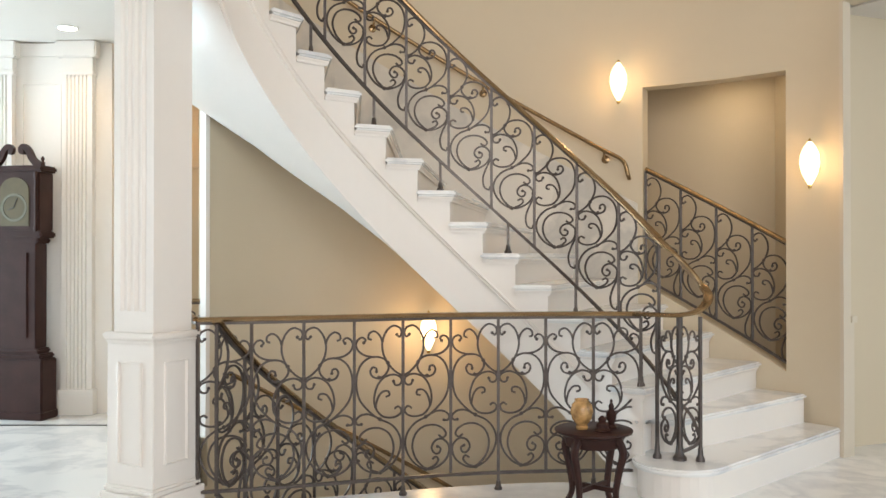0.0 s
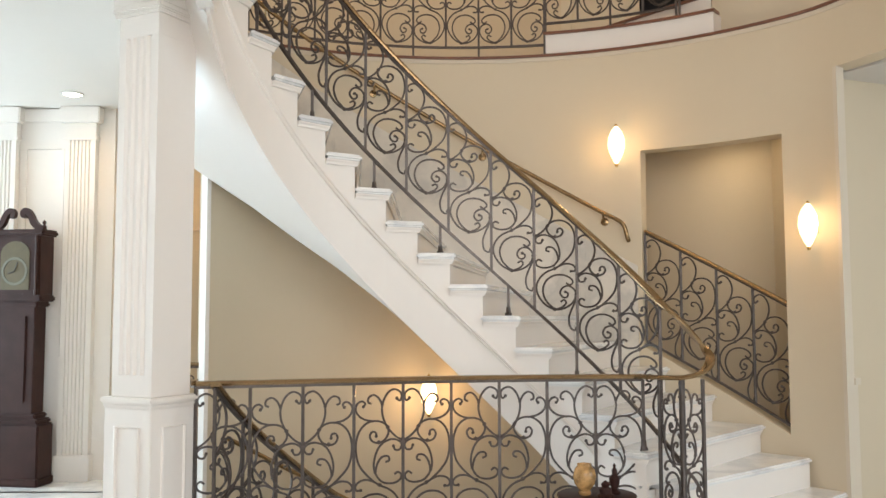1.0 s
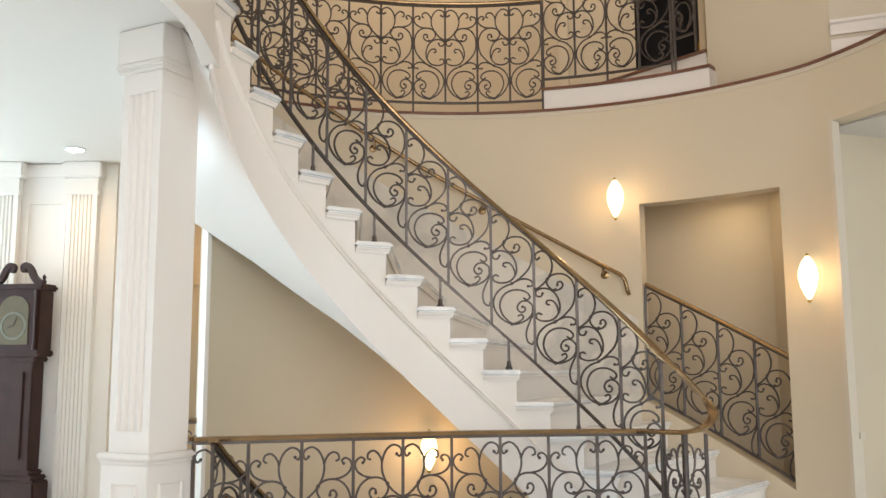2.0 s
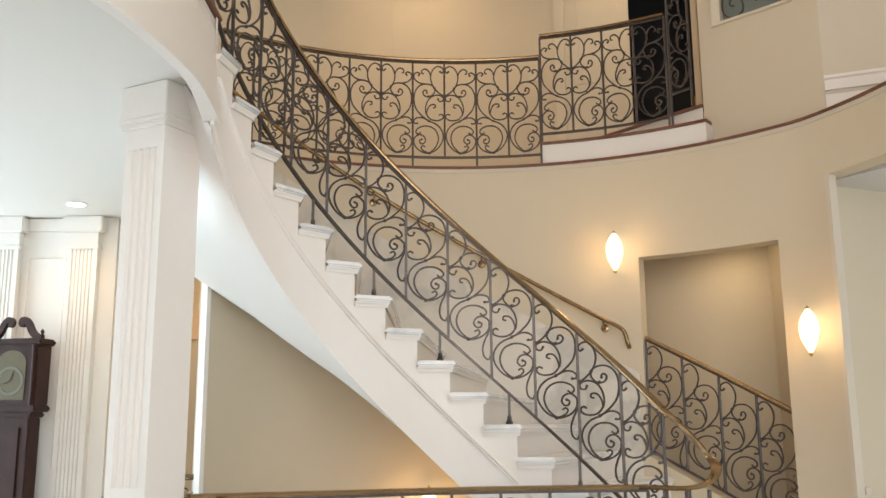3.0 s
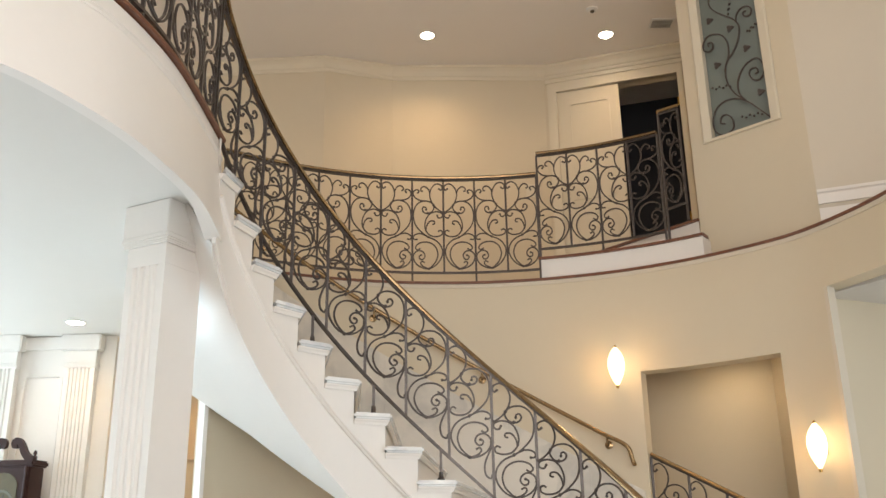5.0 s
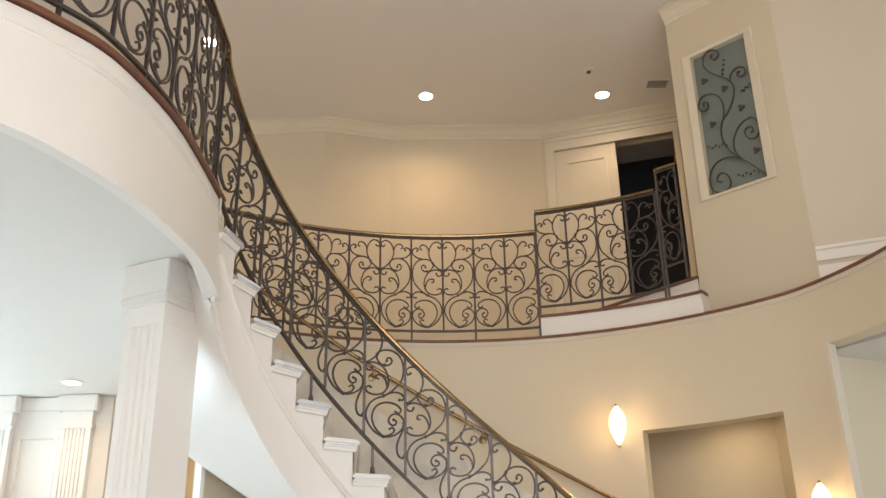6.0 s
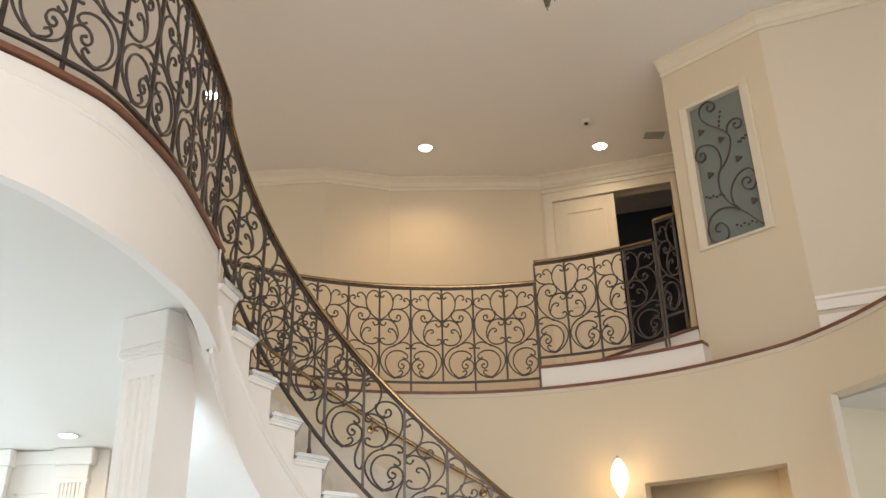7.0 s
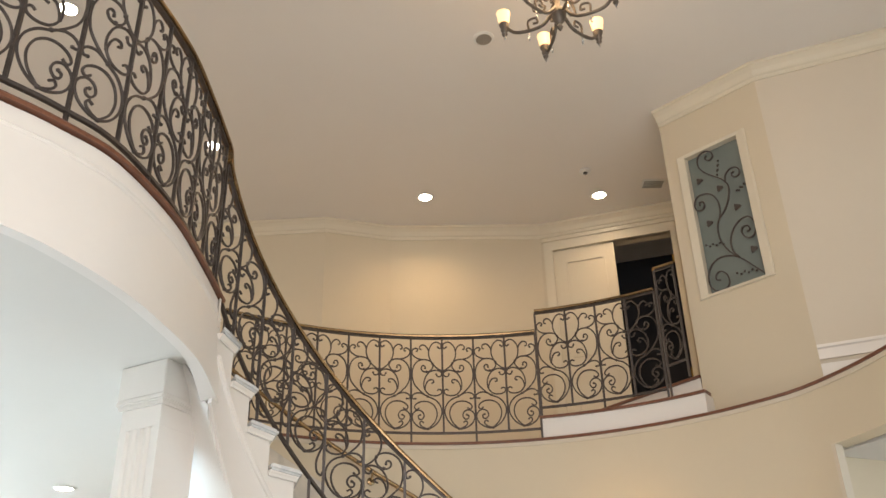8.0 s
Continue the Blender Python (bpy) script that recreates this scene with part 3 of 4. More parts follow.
def railing(name, base, n, low, high, label, group="iron balustrades", feet=None, first_flip=False, alternate=True, post=0.0155, cap=True, rake=None, flare=True):
    """base(u) gives the foot line at panel number u; low and high are the bars' heights over it. feet(u): the post's own foot height there, or None. rake: where along a sloping panel its upright scrolls take their height."""
    at = base(n / 2)
    rail = thing(name, at, label, "railing", group)
    up = Vector((0, 0, 1))
    fine = [base(n * i / (n * 8)) for i in range(int(n * 8) + 1)]
    if cap:
        bm = bmesh.new()
        sweep(bm, [p + up * (high + 0.014) for p in fine], [(-0.024, -0.006), (0.024, -0.006), (0.027, 0.004), (0.02, 0.015), (0, 0.018), (-0.02, 0.015), (-0.027, 0.004)])
        part("handrail", bm, BRASS, rail, "bronze-coloured moulded handrail", smooth=True)
    bm = bmesh.new()
    sweep(bm, [p + up * high for p in fine], rect(0.022, 0.014))
    part("top_bar", bm, IRON, rail)
    bm = bmesh.new()
    sweep(bm, [p + up * low for p in fine], rect(0.02, 0.016))
    part("bottom_bar", bm, IRON, rail)
    for i in range(n + 1):
        p = base(i)
        f = feet(i) if feet else None
        part("post", upright(p + up * (low if f is None else f), p + up * high, post, f is not None and flare), IRON, rail)
    for i in range(n):
        flip = (i % 2 == 1) ^ first_flip if alternate else first_flip

        def place(u, v, i=i):
            q = base(i + u)
            if rake is not None:
                q.z = base(i + rake).z
            return q + up * (low + (high - low) * v)
        part("scroll_panel", scroll_panel(place, flip, raked=rake is not None), IRON, rail, "wrought iron scrollwork panel", smooth=True)
    return rail


def along(points):
    """A curve by its share of length, 0 to 1."""
    pts = smooth_path(points, 8)
    cum = [0.0]
    for a, b in zip(pts, pts[1:]):
        cum.append(cum[-1] + (b - a).length)

    def at(s):
        d = min(max(s, 0), 1) * cum[-1]
        i = max(0, min(len(pts) - 2, int(np.searchsorted(cum, d)) - 1))
        t = (d - cum[i]) / max(1e-9, cum[i + 1] - cum[i])
        return pts[i].lerp(pts[i + 1], t)
    return at, cum[-1]


# front balustrade along the edge of the stairwell
front_at, front_len = along([(-1.20, 4.425, 0), (-0.90, 4.50, 0), (-0.50, 4.62, 0), (0.0, 4.775, 0), (0.5, 4.855, 0), (1.068, 4.885, 0)])
railing("front_balustrade", lambda u: front_at(u / 9), 9, 0.09, 0.915, "wrought iron scroll balustrade with bronze handrail along the stairwell edge",
        feet=lambda i: 0.0 if i in (0, 2, 4, 6, 8) else None, first_flip=True)

# balustrade of the flight, from the newel up to the landing


def flight_line(az):
    x, y = polar(R_IN + 0.06, az)
    return Vector((x, y, RISE * (az - 26.4) / 8.66))


N_UP = 12
railing("stair_balustrade", lambda u: flight_line(41.0 + (172.3 - 41.0) * u / N_UP), N_UP, 0.31, 1.015,
        "wrought iron scroll balustrade with bronze handrail climbing the curved stair", alternate=False, rake=0.86)
rail_feet = thing("stair_rail_legs", flight_line(100), "short iron legs under the stair balustrade", "railing leg", "iron balustrades")
for k in (3, 5, 7, 9, 11, 13, 15):
    p = flight_line(az_in(k + 0.25))
    part("leg", upright((p.x, p.y, k * RISE), (p.x, p.y, p.z + 0.31), 0.015, True), IRON, rail_feet)

# landing balustrade
land_line = []
for a, b, c in zip([FASCIA[0]] + FASCIA[:-1], FASCIA, FASCIA[1:] + [FASCIA[-1]]):
    t = (Vector(c) - Vector(a)).normalized()
    land_line.append((b[0] + t.y * 0.04, b[1] - t.x * 0.04, TOP))
land_at, land_len = along(land_line)
n_land = 17
railing("landing_balustrade", lambda u: land_at(0.012 + 0.988 * u / n_land), n_land, 0.085, 0.90, "wrought iron scroll balustrade with dark handrail along the landing edge",
        feet=lambda i: 0.01 if i % 2 == 0 else None, flare=False)

joint = thing("handrail_joint", land_at(0), "bronze handrail piece joining stair and landing", "handrail", "iron balustrades")
bm = bmesh.new()
joint_pts = smooth_path([flight_line(166.5) + Vector((0, 0, 1.029)), flight_line(169.5) + Vector((0, 0, 1.029)), (-1.139, 4.172, 4.095), land_at(0.005) + Vector((0, 0, 0.905)), land_at(0.03) + Vector((0, 0, 0.914))], 6)
sweep(bm, joint_pts, [(-0.0245, -0.007), (0.0245, -0.007), (0.0275, 0.004), (0.0205, 0.0155), (0, 0.0185), (-0.0205, 0.0155), (-0.0275, 0.004)])
part("handrail", bm, BRASS, joint, smooth=True)

# gallery balustrades, stepping up with the floor
railing("gallery_balustrade", lambda u: Vector((*polar(R_OUT + 0.02, 128.0 - (128.0 - 77.6) * u / 10), TOP)), 10, 0.085, 0.875,
        "wrought iron scroll balustrade along the curved gallery", feet=lambda i: 0.01 if i % 2 == 0 else None, flare=False)
railing("gallery_balustrade_step", lambda u: Vector((*polar(R_OUT + 0.02, 77.4 - 19.6 * u / 4), TOP + 0.18)), 4, 0.07, 0.87,
        "wrought iron scroll balustrade on the gallery step", feet=lambda i: 0.01 if i % 2 == 0 else None, flare=False)
e0, e1 = Vector((*polar(R_OUT + 0.05, 57.5), TOP + 0.335)), Vector((1.885, 6.44, TOP + 0.40))
railing("gallery_balustrade_return", lambda u: e0.lerp(e1, u), 1, 0.10, 0.90, "short wrought iron balustrade on the upper step",
        feet=lambda i: -0.155 if i == 0 else -0.04, flare=False)

# balustrade in the recess on the outer side of the flight


def outer_line(az):
    x, y = polar(R_OUT + 0.05, az)
    return Vector((x, y, RISE * (az - 27.4) / 6.6))


railing("recess_balustrade", lambda u: outer_line(43.2 + (63.2 - 43.2) * u / 4), 4, 0.10, 0.88, "wrought iron scroll balustrade with bronze handrail in the wall recess",
        alternate=False, rake=0.86)

# balustrade of the flight down


def down_line(az):
    x, y = polar(R_IN + 0.02, az)
    return Vector((x, y, -0.08 + 0.0162 * (az - 161)))


railing("lower_balustrade", lambda u: down_line(166 - 78 * u / 7), 7, 0.12, 0.92, "wrought iron scroll balustrade descending to the lower storey",
        alternate=False, first_flip=True, rake=0.14)
lower_stair = thing("lower_staircase", (-0.6, 5.5, -0.5), "white curved staircase with marble treads going down", "staircase")
for i in range(1, 14):
    z = -0.16 * i
    a = 166 - 8.66 * (i - 1)
    o = [polar(R_IN, a), polar(2.0, a - 4), polar(R_OUT - 0.004, a - 8), polar(R_OUT - 0.004, a - 19), polar(2.0, a - 14), polar(R_IN, a - 10)]
    part("tread", prism(o, z - 0.16, z), MARBLE, lower_stair)

railing("passage_balustrade", lambda u: Vector((-1.66 - 0.22 * u, 6.30 - 0.05 * u, 0)), 2, 0.09, 0.915, "wrought iron scroll balustrade by the back passage",
        feet=lambda i: 0.0)
railing("front_balustrade_return", lambda u: Vector((-1.205 - 0.12 * u, 4.45 + 0.23 * u, 0)), 1, 0.09, 0.915, "short wrought iron balustrade turning at the stairwell corner",
        feet=lambda i: 0.0 if i else None)

# newel group on the curtail step
newel = thing("newel_post", (NEWEL.x, NEWEL.y, RISE), "iron newel with scrolled guards on the rounded bottom step", "newel post")
for (x, y), r in (((1.235, 4.725), 0.017), ((1.13, 4.775), 0.011), ((1.335, 4.695), 0.011)):
    bm = bmesh.new()
    turned(bm, [(r * 2.2, RISE), (r * 2.2, RISE + 0.015), (r * 1.4, RISE + 0.03), (r * 1.2, RISE + 0.06), (r, RISE + 0.075), (r, 0.93)], 10, Matrix.Translation((x, y, 0)))
    part("post", bm, IRON, newel, smooth=True)
c0 = Vector((1.235, 4.725, RISE))
for ang in (205, 335):
    ex, ey = math.cos(radians(ang)) * 0.115, math.sin(radians(ang)) * 0.05

    def guard(u, v, ex=ex, ey=ey):
        return c0 + Vector((ex * u, ey * u, 0.06 + 0.66 * v))
    part("scroll_panel", scroll_panel(guard, True, 0.0105), IRON, newel, smooth=True)
bm = bmesh.new()
turn_pts = smooth_path([flight_line(44) + Vector((0, 0, 1.014)), flight_line(39) + Vector((0.03, -0.01, 1.0)), (1.36, 4.80, 1.10), (1.385, 4.72, 1.03), (1.33, 4.67, 0.965), (1.235, 4.68, 0.935), (1.12, 4.78, 0.93), (1.03, 4.88, 0.929)], 8)
sweep(bm, turn_pts, [(-0.024, -0.006), (0.024, -0.006), (0.027, 0.004), (0.02, 0.015), (0, 0.018), (-0.02, 0.015), (-0.027, 0.004)])
part("handrail_turn", bm, BRASS, newel, "bronze handrail turning down over the newel", smooth=True)
bm = bmesh.new()
low_pts = smooth_path([flight_line(44) + Vector((0, 0, 0.31)), flight_line(39) + Vector((0.02, -0.01, 0.28)), (1.22, 4.74, 0.50), (1.30, 4.71, 0.40), (1.325, 4.70, 0.28), (1.24, 4.72, 0.22)], 6)
sweep(bm, low_pts, rect(0.02, 0.016))
part("bottom_bar", bm, IRON, newel)

# wall handrails


def wall_handrail(pts, label):
    ob = thing("wall_handrail", pts[len(pts) // 2], label, "handrail")
    bm = bmesh.new()
    sweep(bm, smooth_path(pts, 6), ring_profile(0.0155, 10))
    part("rail", bm, BRASS, ob, smooth=True)
    return ob


pts = [Vector((*polar(R_OUT - 0.07, a), 1.93 + (a - 66) * RISE / 6.6 * 1.03)) for a in np.linspace(66, 140, 24)]
hr = wall_handrail([Vector((*polar(R_OUT - 0.03, 65.2), 1.80)), Vector((*polar(R_OUT - 0.06, 65.3), 1.83)), *pts], "bronze wall handrail with brackets along the curved stair")
for a in (68.8, 87.2, 104, 121):
    z = 1.93 + (a - 66) * RISE / 6.6 * 1.03
    bm = bmesh.new()
    x, y = polar(R_OUT - 0.004, a)
    m = Matrix.Translation((x, y, z - 0.06)) @ Vector((CX - x, CY - y, 0)).to_track_quat("Z", "Y").to_matrix().to_4x4()
    turned(bm, [(0.03, 0), (0.03, 0.008), (0.012, 0.014)], 12, m)
    sweep(bm, [(*polar(R_OUT - 0.01, a), z - 0.06), (*polar(R_OUT - 0.06, a), z - 0.055), (*polar(R_OUT - 0.07, a), z - 0.01)], ring_profile(0.008, 6))
    part("bracket", bm, BRASS, hr, smooth=True)
pts = [Vector((*polar(R_OUT - 0.07, a), 0.25 + (a - 119) * 0.0272)) for a in np.linspace(80, 126, 16)]
wall_handrail(pts, "bronze wall handrail beside the lower stair")

# ---- column ----
col = thing("column", (-1.40, 4.37, 0), "white square column with fluted faces on a panelled pedestal", "column")
CM = Matrix.Translation((-1.40, 4.37, 0)) @ Matrix.Rotation(radians(-27), 4, "Z")


def column_block(half, z0, z1, bevel=0.004):
    return bevelled_box((-half, -half, z0), (half, half, z1), CM, bevel)


part("plinth", column_block(0.172, 0.0, 0.13), WHITE, col)
part("plinth_moulding", column_block(0.163, 0.13, 0.165, 0.012), WHITE, col)
part("pedestal", column_block(0.148, 0.165, 0.835), WHITE, col)
part("pedestal_cap", column_block(0.155, 0.835, 0.855, 0.006), WHITE, col)
part("pedestal_cap", column_block(0.165, 0.855, 0.885, 0.008), WHITE, col)
for face in range(4):
    fm = CM @ Matrix.Rotation(radians(90 * face), 4, "Z") @ Matrix.Translation((0, -0.148, 0))
    bm = bmesh.new()
    o = [(-0.07, 0.27), (0.07, 0.27), (0.07, 0.745), (-0.07, 0.745)]
    sweep(bm, [fm @ Vector((x, 0, z)) for x, z in o], [(-0.012, -0.006), (0.012, -0.006), (0.008, 0.008), (-0.002, 0.010), (-0.008, 0.004)], up=(fm.to_3x3() @ Vector((0, -1, 0))), closed=True)
    part("panel_moulding", bm, WHITE, col)
# shaft: two opposite faces are fluted
half, flutes = 0.127, 4
outline = []
for face in range(4):
    fr = Matrix.Rotation(radians(90 * face), 2)
    outline.append(fr @ Vector((-half, -half)))
    if face in (0, 2):
        for i in range(flutes):
            x0 = -0.09 + 0.18 * i / flutes + 0.007
            x1 = -0.09 + 0.18 * (i + 1) / flutes - 0.007
            for t in range(7):
                outline.append(fr @ Vector((x0 + (x1 - x0) * t / 6, -half + 0.012 * math.sin(math.pi * t / 6))))
shaft = prism([tuple(v) for v in outline], 0.985, 2.60)
for v in shaft.verts:
    v.co = CM @ v.co
part("shaft", shaft, WHITE, col)
part("shaft_foot", column_block(0.127, 0.885, 0.985, 0.002), WHITE, col)
part("necking", column_block(0.127, 2.60, 2.705, 0.002), WHITE, col)
part("astragal", column_block(0.147, 2.705, 2.722, 0.006), WHITE, col)
part("astragal", column_block(0.156, 2.722, 2.752, 0.008), WHITE, col)
part("capital", column_block(0.150, 2.752, LOW_CEIL - 0.002, 0.004), WHITE, col)

# ---- lamps ----


def sconce(az, z):
    x, y = polar(R_OUT - 0.006, az)
    m = Matrix.Translation((x, y, z)) @ Vector((CX - x, CY - y, 0)).to_track_quat("X", "Z").to_matrix().to_4x4()
    ob = thing("wall_sconce", (x, y, z), "lit frosted glass wall sconce of pointed oval shape", "wall lamp", "stair wall sconces")
    bm = bmesh.new()
    turned(bm, [(0.006, -0.142), (0.026, -0.11), (0.051, -0.055), (0.062, 0.0), (0.057, 0.055), (0.038, 0.10), (0.015, 0.133), (0.006, 0.142)], 20, m @ Matrix.Translation((0.07, 0, 0)))
    part("shade", bm, GLOW, ob, "glowing frosted glass shade", smooth=True)
    bm = bmesh.new()
    turned(bm, [(0.009, -0.160), (0.012, -0.152), (0.012, -0.140), (0.006, -0.136)], 10, m @ Matrix.Translation((0.07, 0, 0)))
    part("finial", bm, GOLD, ob, "small brass finial", smooth=True)
    bm = bmesh.new()
    turned(bm, [(0.010, 0.137), (0.010, 0.146), (0.004, 0.157)], 10, m @ Matrix.Translation((0.07, 0, 0)))
    part("finial", bm, GOLD, ob, "small brass finial", smooth=True)
    bm = bmesh.new()
    box(bm, (0, -0.03, -0.05), (0.012, 0.03, 0.05), m)
    part("backplate", bm, GOLD, ob)
    return ob


for az, z in ((66.6, 2.50), (39.0, 1.83), (95.6, 0.68)):
    sconce(az, z)
    x, y = polar(R_OUT - 0.155, az)
    point_light("sconce_light", (x, y, z), 3.2 if z > 1 else 7.0, (1.0, 0.60, 0.26), 0.05)


def downlight(x, y, z, watts):
    ob = thing("recessed_downlight", (x, y, z), "lit recessed ceiling downlight with white trim ring", "ceiling lamp", "recessed downlights")
    bm = bmesh.new()
    outer, inner = ring_profile(0.085, 24), ring_profile(0.066, 24)
    a = [bm.verts.new((x + u, y + v, z - 0.003)) for u, v in outer]
    b = [bm.verts.new((x + u, y + v, z - 0.010)) for u, v in inner]
    c = [bm.verts.new((x + u, y + v, z + 0.001)) for u, v in inner]
    for r, q in ((a, b), (b, c)):
        for i in range(24):
            bm.faces.new((r[i], r[(i + 1) % 24], q[(i + 1) % 24], q[i]))
    part("trim_ring", bm, PLASTIC, ob, smooth=True)
    bm = bmesh.new()
    turned(bm, [(0.064, z - 0.004), (0.050, z - 0.012), (0.02, z - 0.016)], 20, Matrix.Translation((x, y, 0)))
    part("lens", bm, LAMP, ob, "glowing lens", smooth=True)
    spot_light("downlight_beam", (x, y, z - 0.03), watts, WARM)


downlight(-0.10, 7.68, CEIL, 46)
downlight(1.64, 7.71, CEIL, 19)
downlight(-2.77, 6.66, LOW_CEIL, 20)
downlight(-2.65, 4.96, CEIL, 40)
downlight(-2.0, 6.72, CEIL, 26)
spot_light("passage_lamp", (-2.1, 7.75, LOW_CEIL - 0.05), 26, (1.0, 0.62, 0.28))
# unseen fill light added to brighten the recess, no fixture there
spot_light("recess_fill", (2.05, 6.55, 2.68), 11, (1.0, 0.76, 0.46), 165)

# chandelier
CH = Vector((0.80, 4.30, 5.27))
ch = thing("chandelier", CH, "bronze chandelier with scrolled arms, lit glass shades and crystal drops", "chandelier")
bm = bmesh.new()
turned(bm, [(0.006, -0.17), (0.02, -0.14), (0.012, -0.12), (0.04, -0.08), (0.05, -0.04), (0.02, 0.0), (0.016, 0.10), (0.035, 0.14), (0.016, 0.2), (0.012, 0.34), (0.008, CEIL - CH.z - 0.02)], 12, Matrix.Translation(CH))
part("stem", bm, BRONZE, ch, "turned bronze stem", smooth=True)
bm = bmesh.new()
turned(bm, [(0.065, CEIL - 0.002), (0.06, CEIL - 0.02), (0.02, CEIL - 0.045)], 16, Matrix.Translation((CH.x, CH.y, 0)))
part("canopy", bm, BRONZE, ch, smooth=True)
for i in range(6):
    a = radians(-82 + 60 * i)
    d = Vector((math.cos(a), math.sin(a), 0))
    up = Vector((0, 0, 1))
    bm = bmesh.new()
    arm = smooth_path([CH + d * 0.03 + up * 0.0, CH + d * 0.12 - up * 0.09, CH + d * 0.28 - up * 0.085, CH + d * 0.36 + up * 0.0], 6)
    sweep(bm, arm, ring_profile(0.0115, 8), up=d.cross(up))
    curl = smooth_path([CH + d * 0.05 + up * 0.12, CH + d * 0.13 + up * 0.13, CH + d * 0.16 + up * 0.06, CH + d * 0.11 + up * 0.02, CH + d * 0.08 + up * 0.06, CH + d * 0.11 + up * 0.08], 5)
    sweep(bm, curl, ring_profile(0.009, 6), up=d.cross(up))
    curl = smooth_path([CH + d * 0.20 - up * 0.09, CH + d * 0.20 - up * 0.02, CH + d * 0.15 - up * 0.01, CH + d * 0.14 - up * 0.05, CH + d * 0.17 - up * 0.05], 5)
    sweep(bm, curl, ring_profile(0.008, 6), up=d.cross(up))
    curl = smooth_path([CH + d * 0.03 + up * 0.30, CH + d * 0.10 + up * 0.27, CH + d * 0.13 + up * 0.19, CH + d * 0.08 + up * 0.16, CH + d * 0.06 + up * 0.20, CH + d * 0.09 + up * 0.22], 5)
    sweep(bm, curl, ring_profile(0.009, 6), up=d.cross(up))
    arm_ob = part("arm", bm, BRONZE, ch, "scrolled bronze arm", smooth=True)
    tip = CH + d * 0.36
    bm = bmesh.new()
    turned(bm, [(0.008, -0.045), (0.018, -0.03), (0.032, 0.0), (0.034, 0.012), (0.016, 0.016)], 12, Matrix.Translation(tip))
    part("cup", bm, BRONZE, arm_ob, smooth=True)
    bm = bmesh.new()
    turned(bm, [(0.026, 0.012), (0.038, 0.045), (0.040, 0.075), (0.046, 0.105), (0.042, 0.106), (0.03, 0.05)], 14, Matrix.Translation(tip))
    part("shade", bm, AMBER_GLOW, arm_ob, "glowing glass shade", smooth=True)
    bm = bmesh.new()
    turned(bm, [(0.002, -0.12), (0.010, -0.095), (0.004, -0.075), (0.003, -0.045)], 6, Matrix.Translation(tip))
    part("drop", bm, CRYSTAL, arm_ob, "crystal drop")
    bm = bmesh.new()
    turned(bm, [(0.002, -0.075), (0.009, -0.05), (0.004, -0.03), (0.002, 0.0)], 6, Matrix.Translation(CH + d * 0.20 - up * 0.105))
    part("drop", bm, CRYSTAL, arm_ob, "crystal drop")
    bm = bmesh.new()
    turned(bm, [(0.004, -0.085), (0.013, -0.072), (0.020, -0.060), (0.010, -0.050), (0.022, -0.036), (0.026, -0.026), (0.012, -0.02)], 8, Matrix.Translation(tip - up * 0.012))
    part("finial", bm, BRONZE, arm_ob, smooth=True)
point_light("chandelier_light", CH + Vector((0, 0, 0.12)), 18, WARM, 0.25)

# ceiling fixtures
bm = bmesh.new()
turned(bm, [(0.082, CEIL - 0.001), (0.082, CEIL - 0.008), (0.062, CEIL - 0.014), (0.060, CEIL - 0.004)], 24, Matrix.Translation((0.40, 5.37, 0)))
spk = thing("ceiling_speaker", (0.40, 5.37, CEIL), "round ceiling speaker with grey grille and pale ring", "speaker")
part("ring", bm, PLASTIC, spk, smooth=True)
bm = bmesh.new()
turned(bm, [(0.060, CEIL - 0.016), (0.03, CEIL - 0.018), (0.005, CEIL - 0.019)], 24, Matrix.Translation((0.40, 5.37, 0)))
part("grille", bm, GREY, spk, "grey grille", smooth=True)


def detector(x, y, z):
    ob = thing("smoke_detector", (x, y, z), "small white smoke detector on the ceiling", "smoke detector", "smoke detectors")
    bm = bmesh.new()
    turned(bm, [(0.055, z - 0.001), (0.055, z - 0.015), (0.03, z - 0.022)], 16, Matrix.Translation((x, y, 0)))
    part("base", bm, PLASTIC, ob, smooth=True)
    bm = bmesh.new()
    turned(bm, [(0.022, z - 0.022), (0.018, z - 0.034)], 12, Matrix.Translation((x, y, 0)))
    part("sensor", bm, INLAY, ob, "dark sensor head")


detector(1.44, 7.27, CEIL)
detector(3.12, 6.63, 2.82)
vent = thing("ceiling_vent", (2.14, 7.52, CEIL), "small slatted ceiling air vent", "vent")
bm = bmesh.new()
box(bm, (2.03, 7.44, CEIL - 0.012), (2.25, 7.60, CEIL - 0.001))
part("frame", bm, PLASTIC, vent)
for i in range(5):
    bm = bmesh.new()
    box(bm, (2.045, 7.46 + 0.026 * i, CEIL - 0.018), (2.235, 7.472 + 0.026 * i, CEIL - 0.012))
    part("slat", bm, GREY, vent)

# ---- gallery door, half open on a dark room ----
dd = (db - da).normalized()
dn = Vector((dd.y, -dd.x))     # towards the hall
door = tagged(new("door_1"), "white panelled double door, one leaf open onto a dark room", "door", kind="structure")
bm = bmesh.new()
FLOOR2 = TOP + 0.36
for s, e in ((da - dd * 0.09, da), (db, db + dd * 0.05)):
    straight_wall(bm, s + dn * 0.03, e + dn * 0.03, FLOOR2, DOOR_TOP + 0.1, 0.06, -1)
straight_wall(bm, da + dn * 0.03, db + dn * 0.03, DOOR_TOP, DOOR_TOP + 0.1, 0.06, -1)
straight_wall(bm, da - dd * 0.1 + dn * 0.045, db + dd * 0.06 + dn * 0.045, DOOR_TOP + 0.1, DOOR_TOP + 0.14, 0.075, -1)
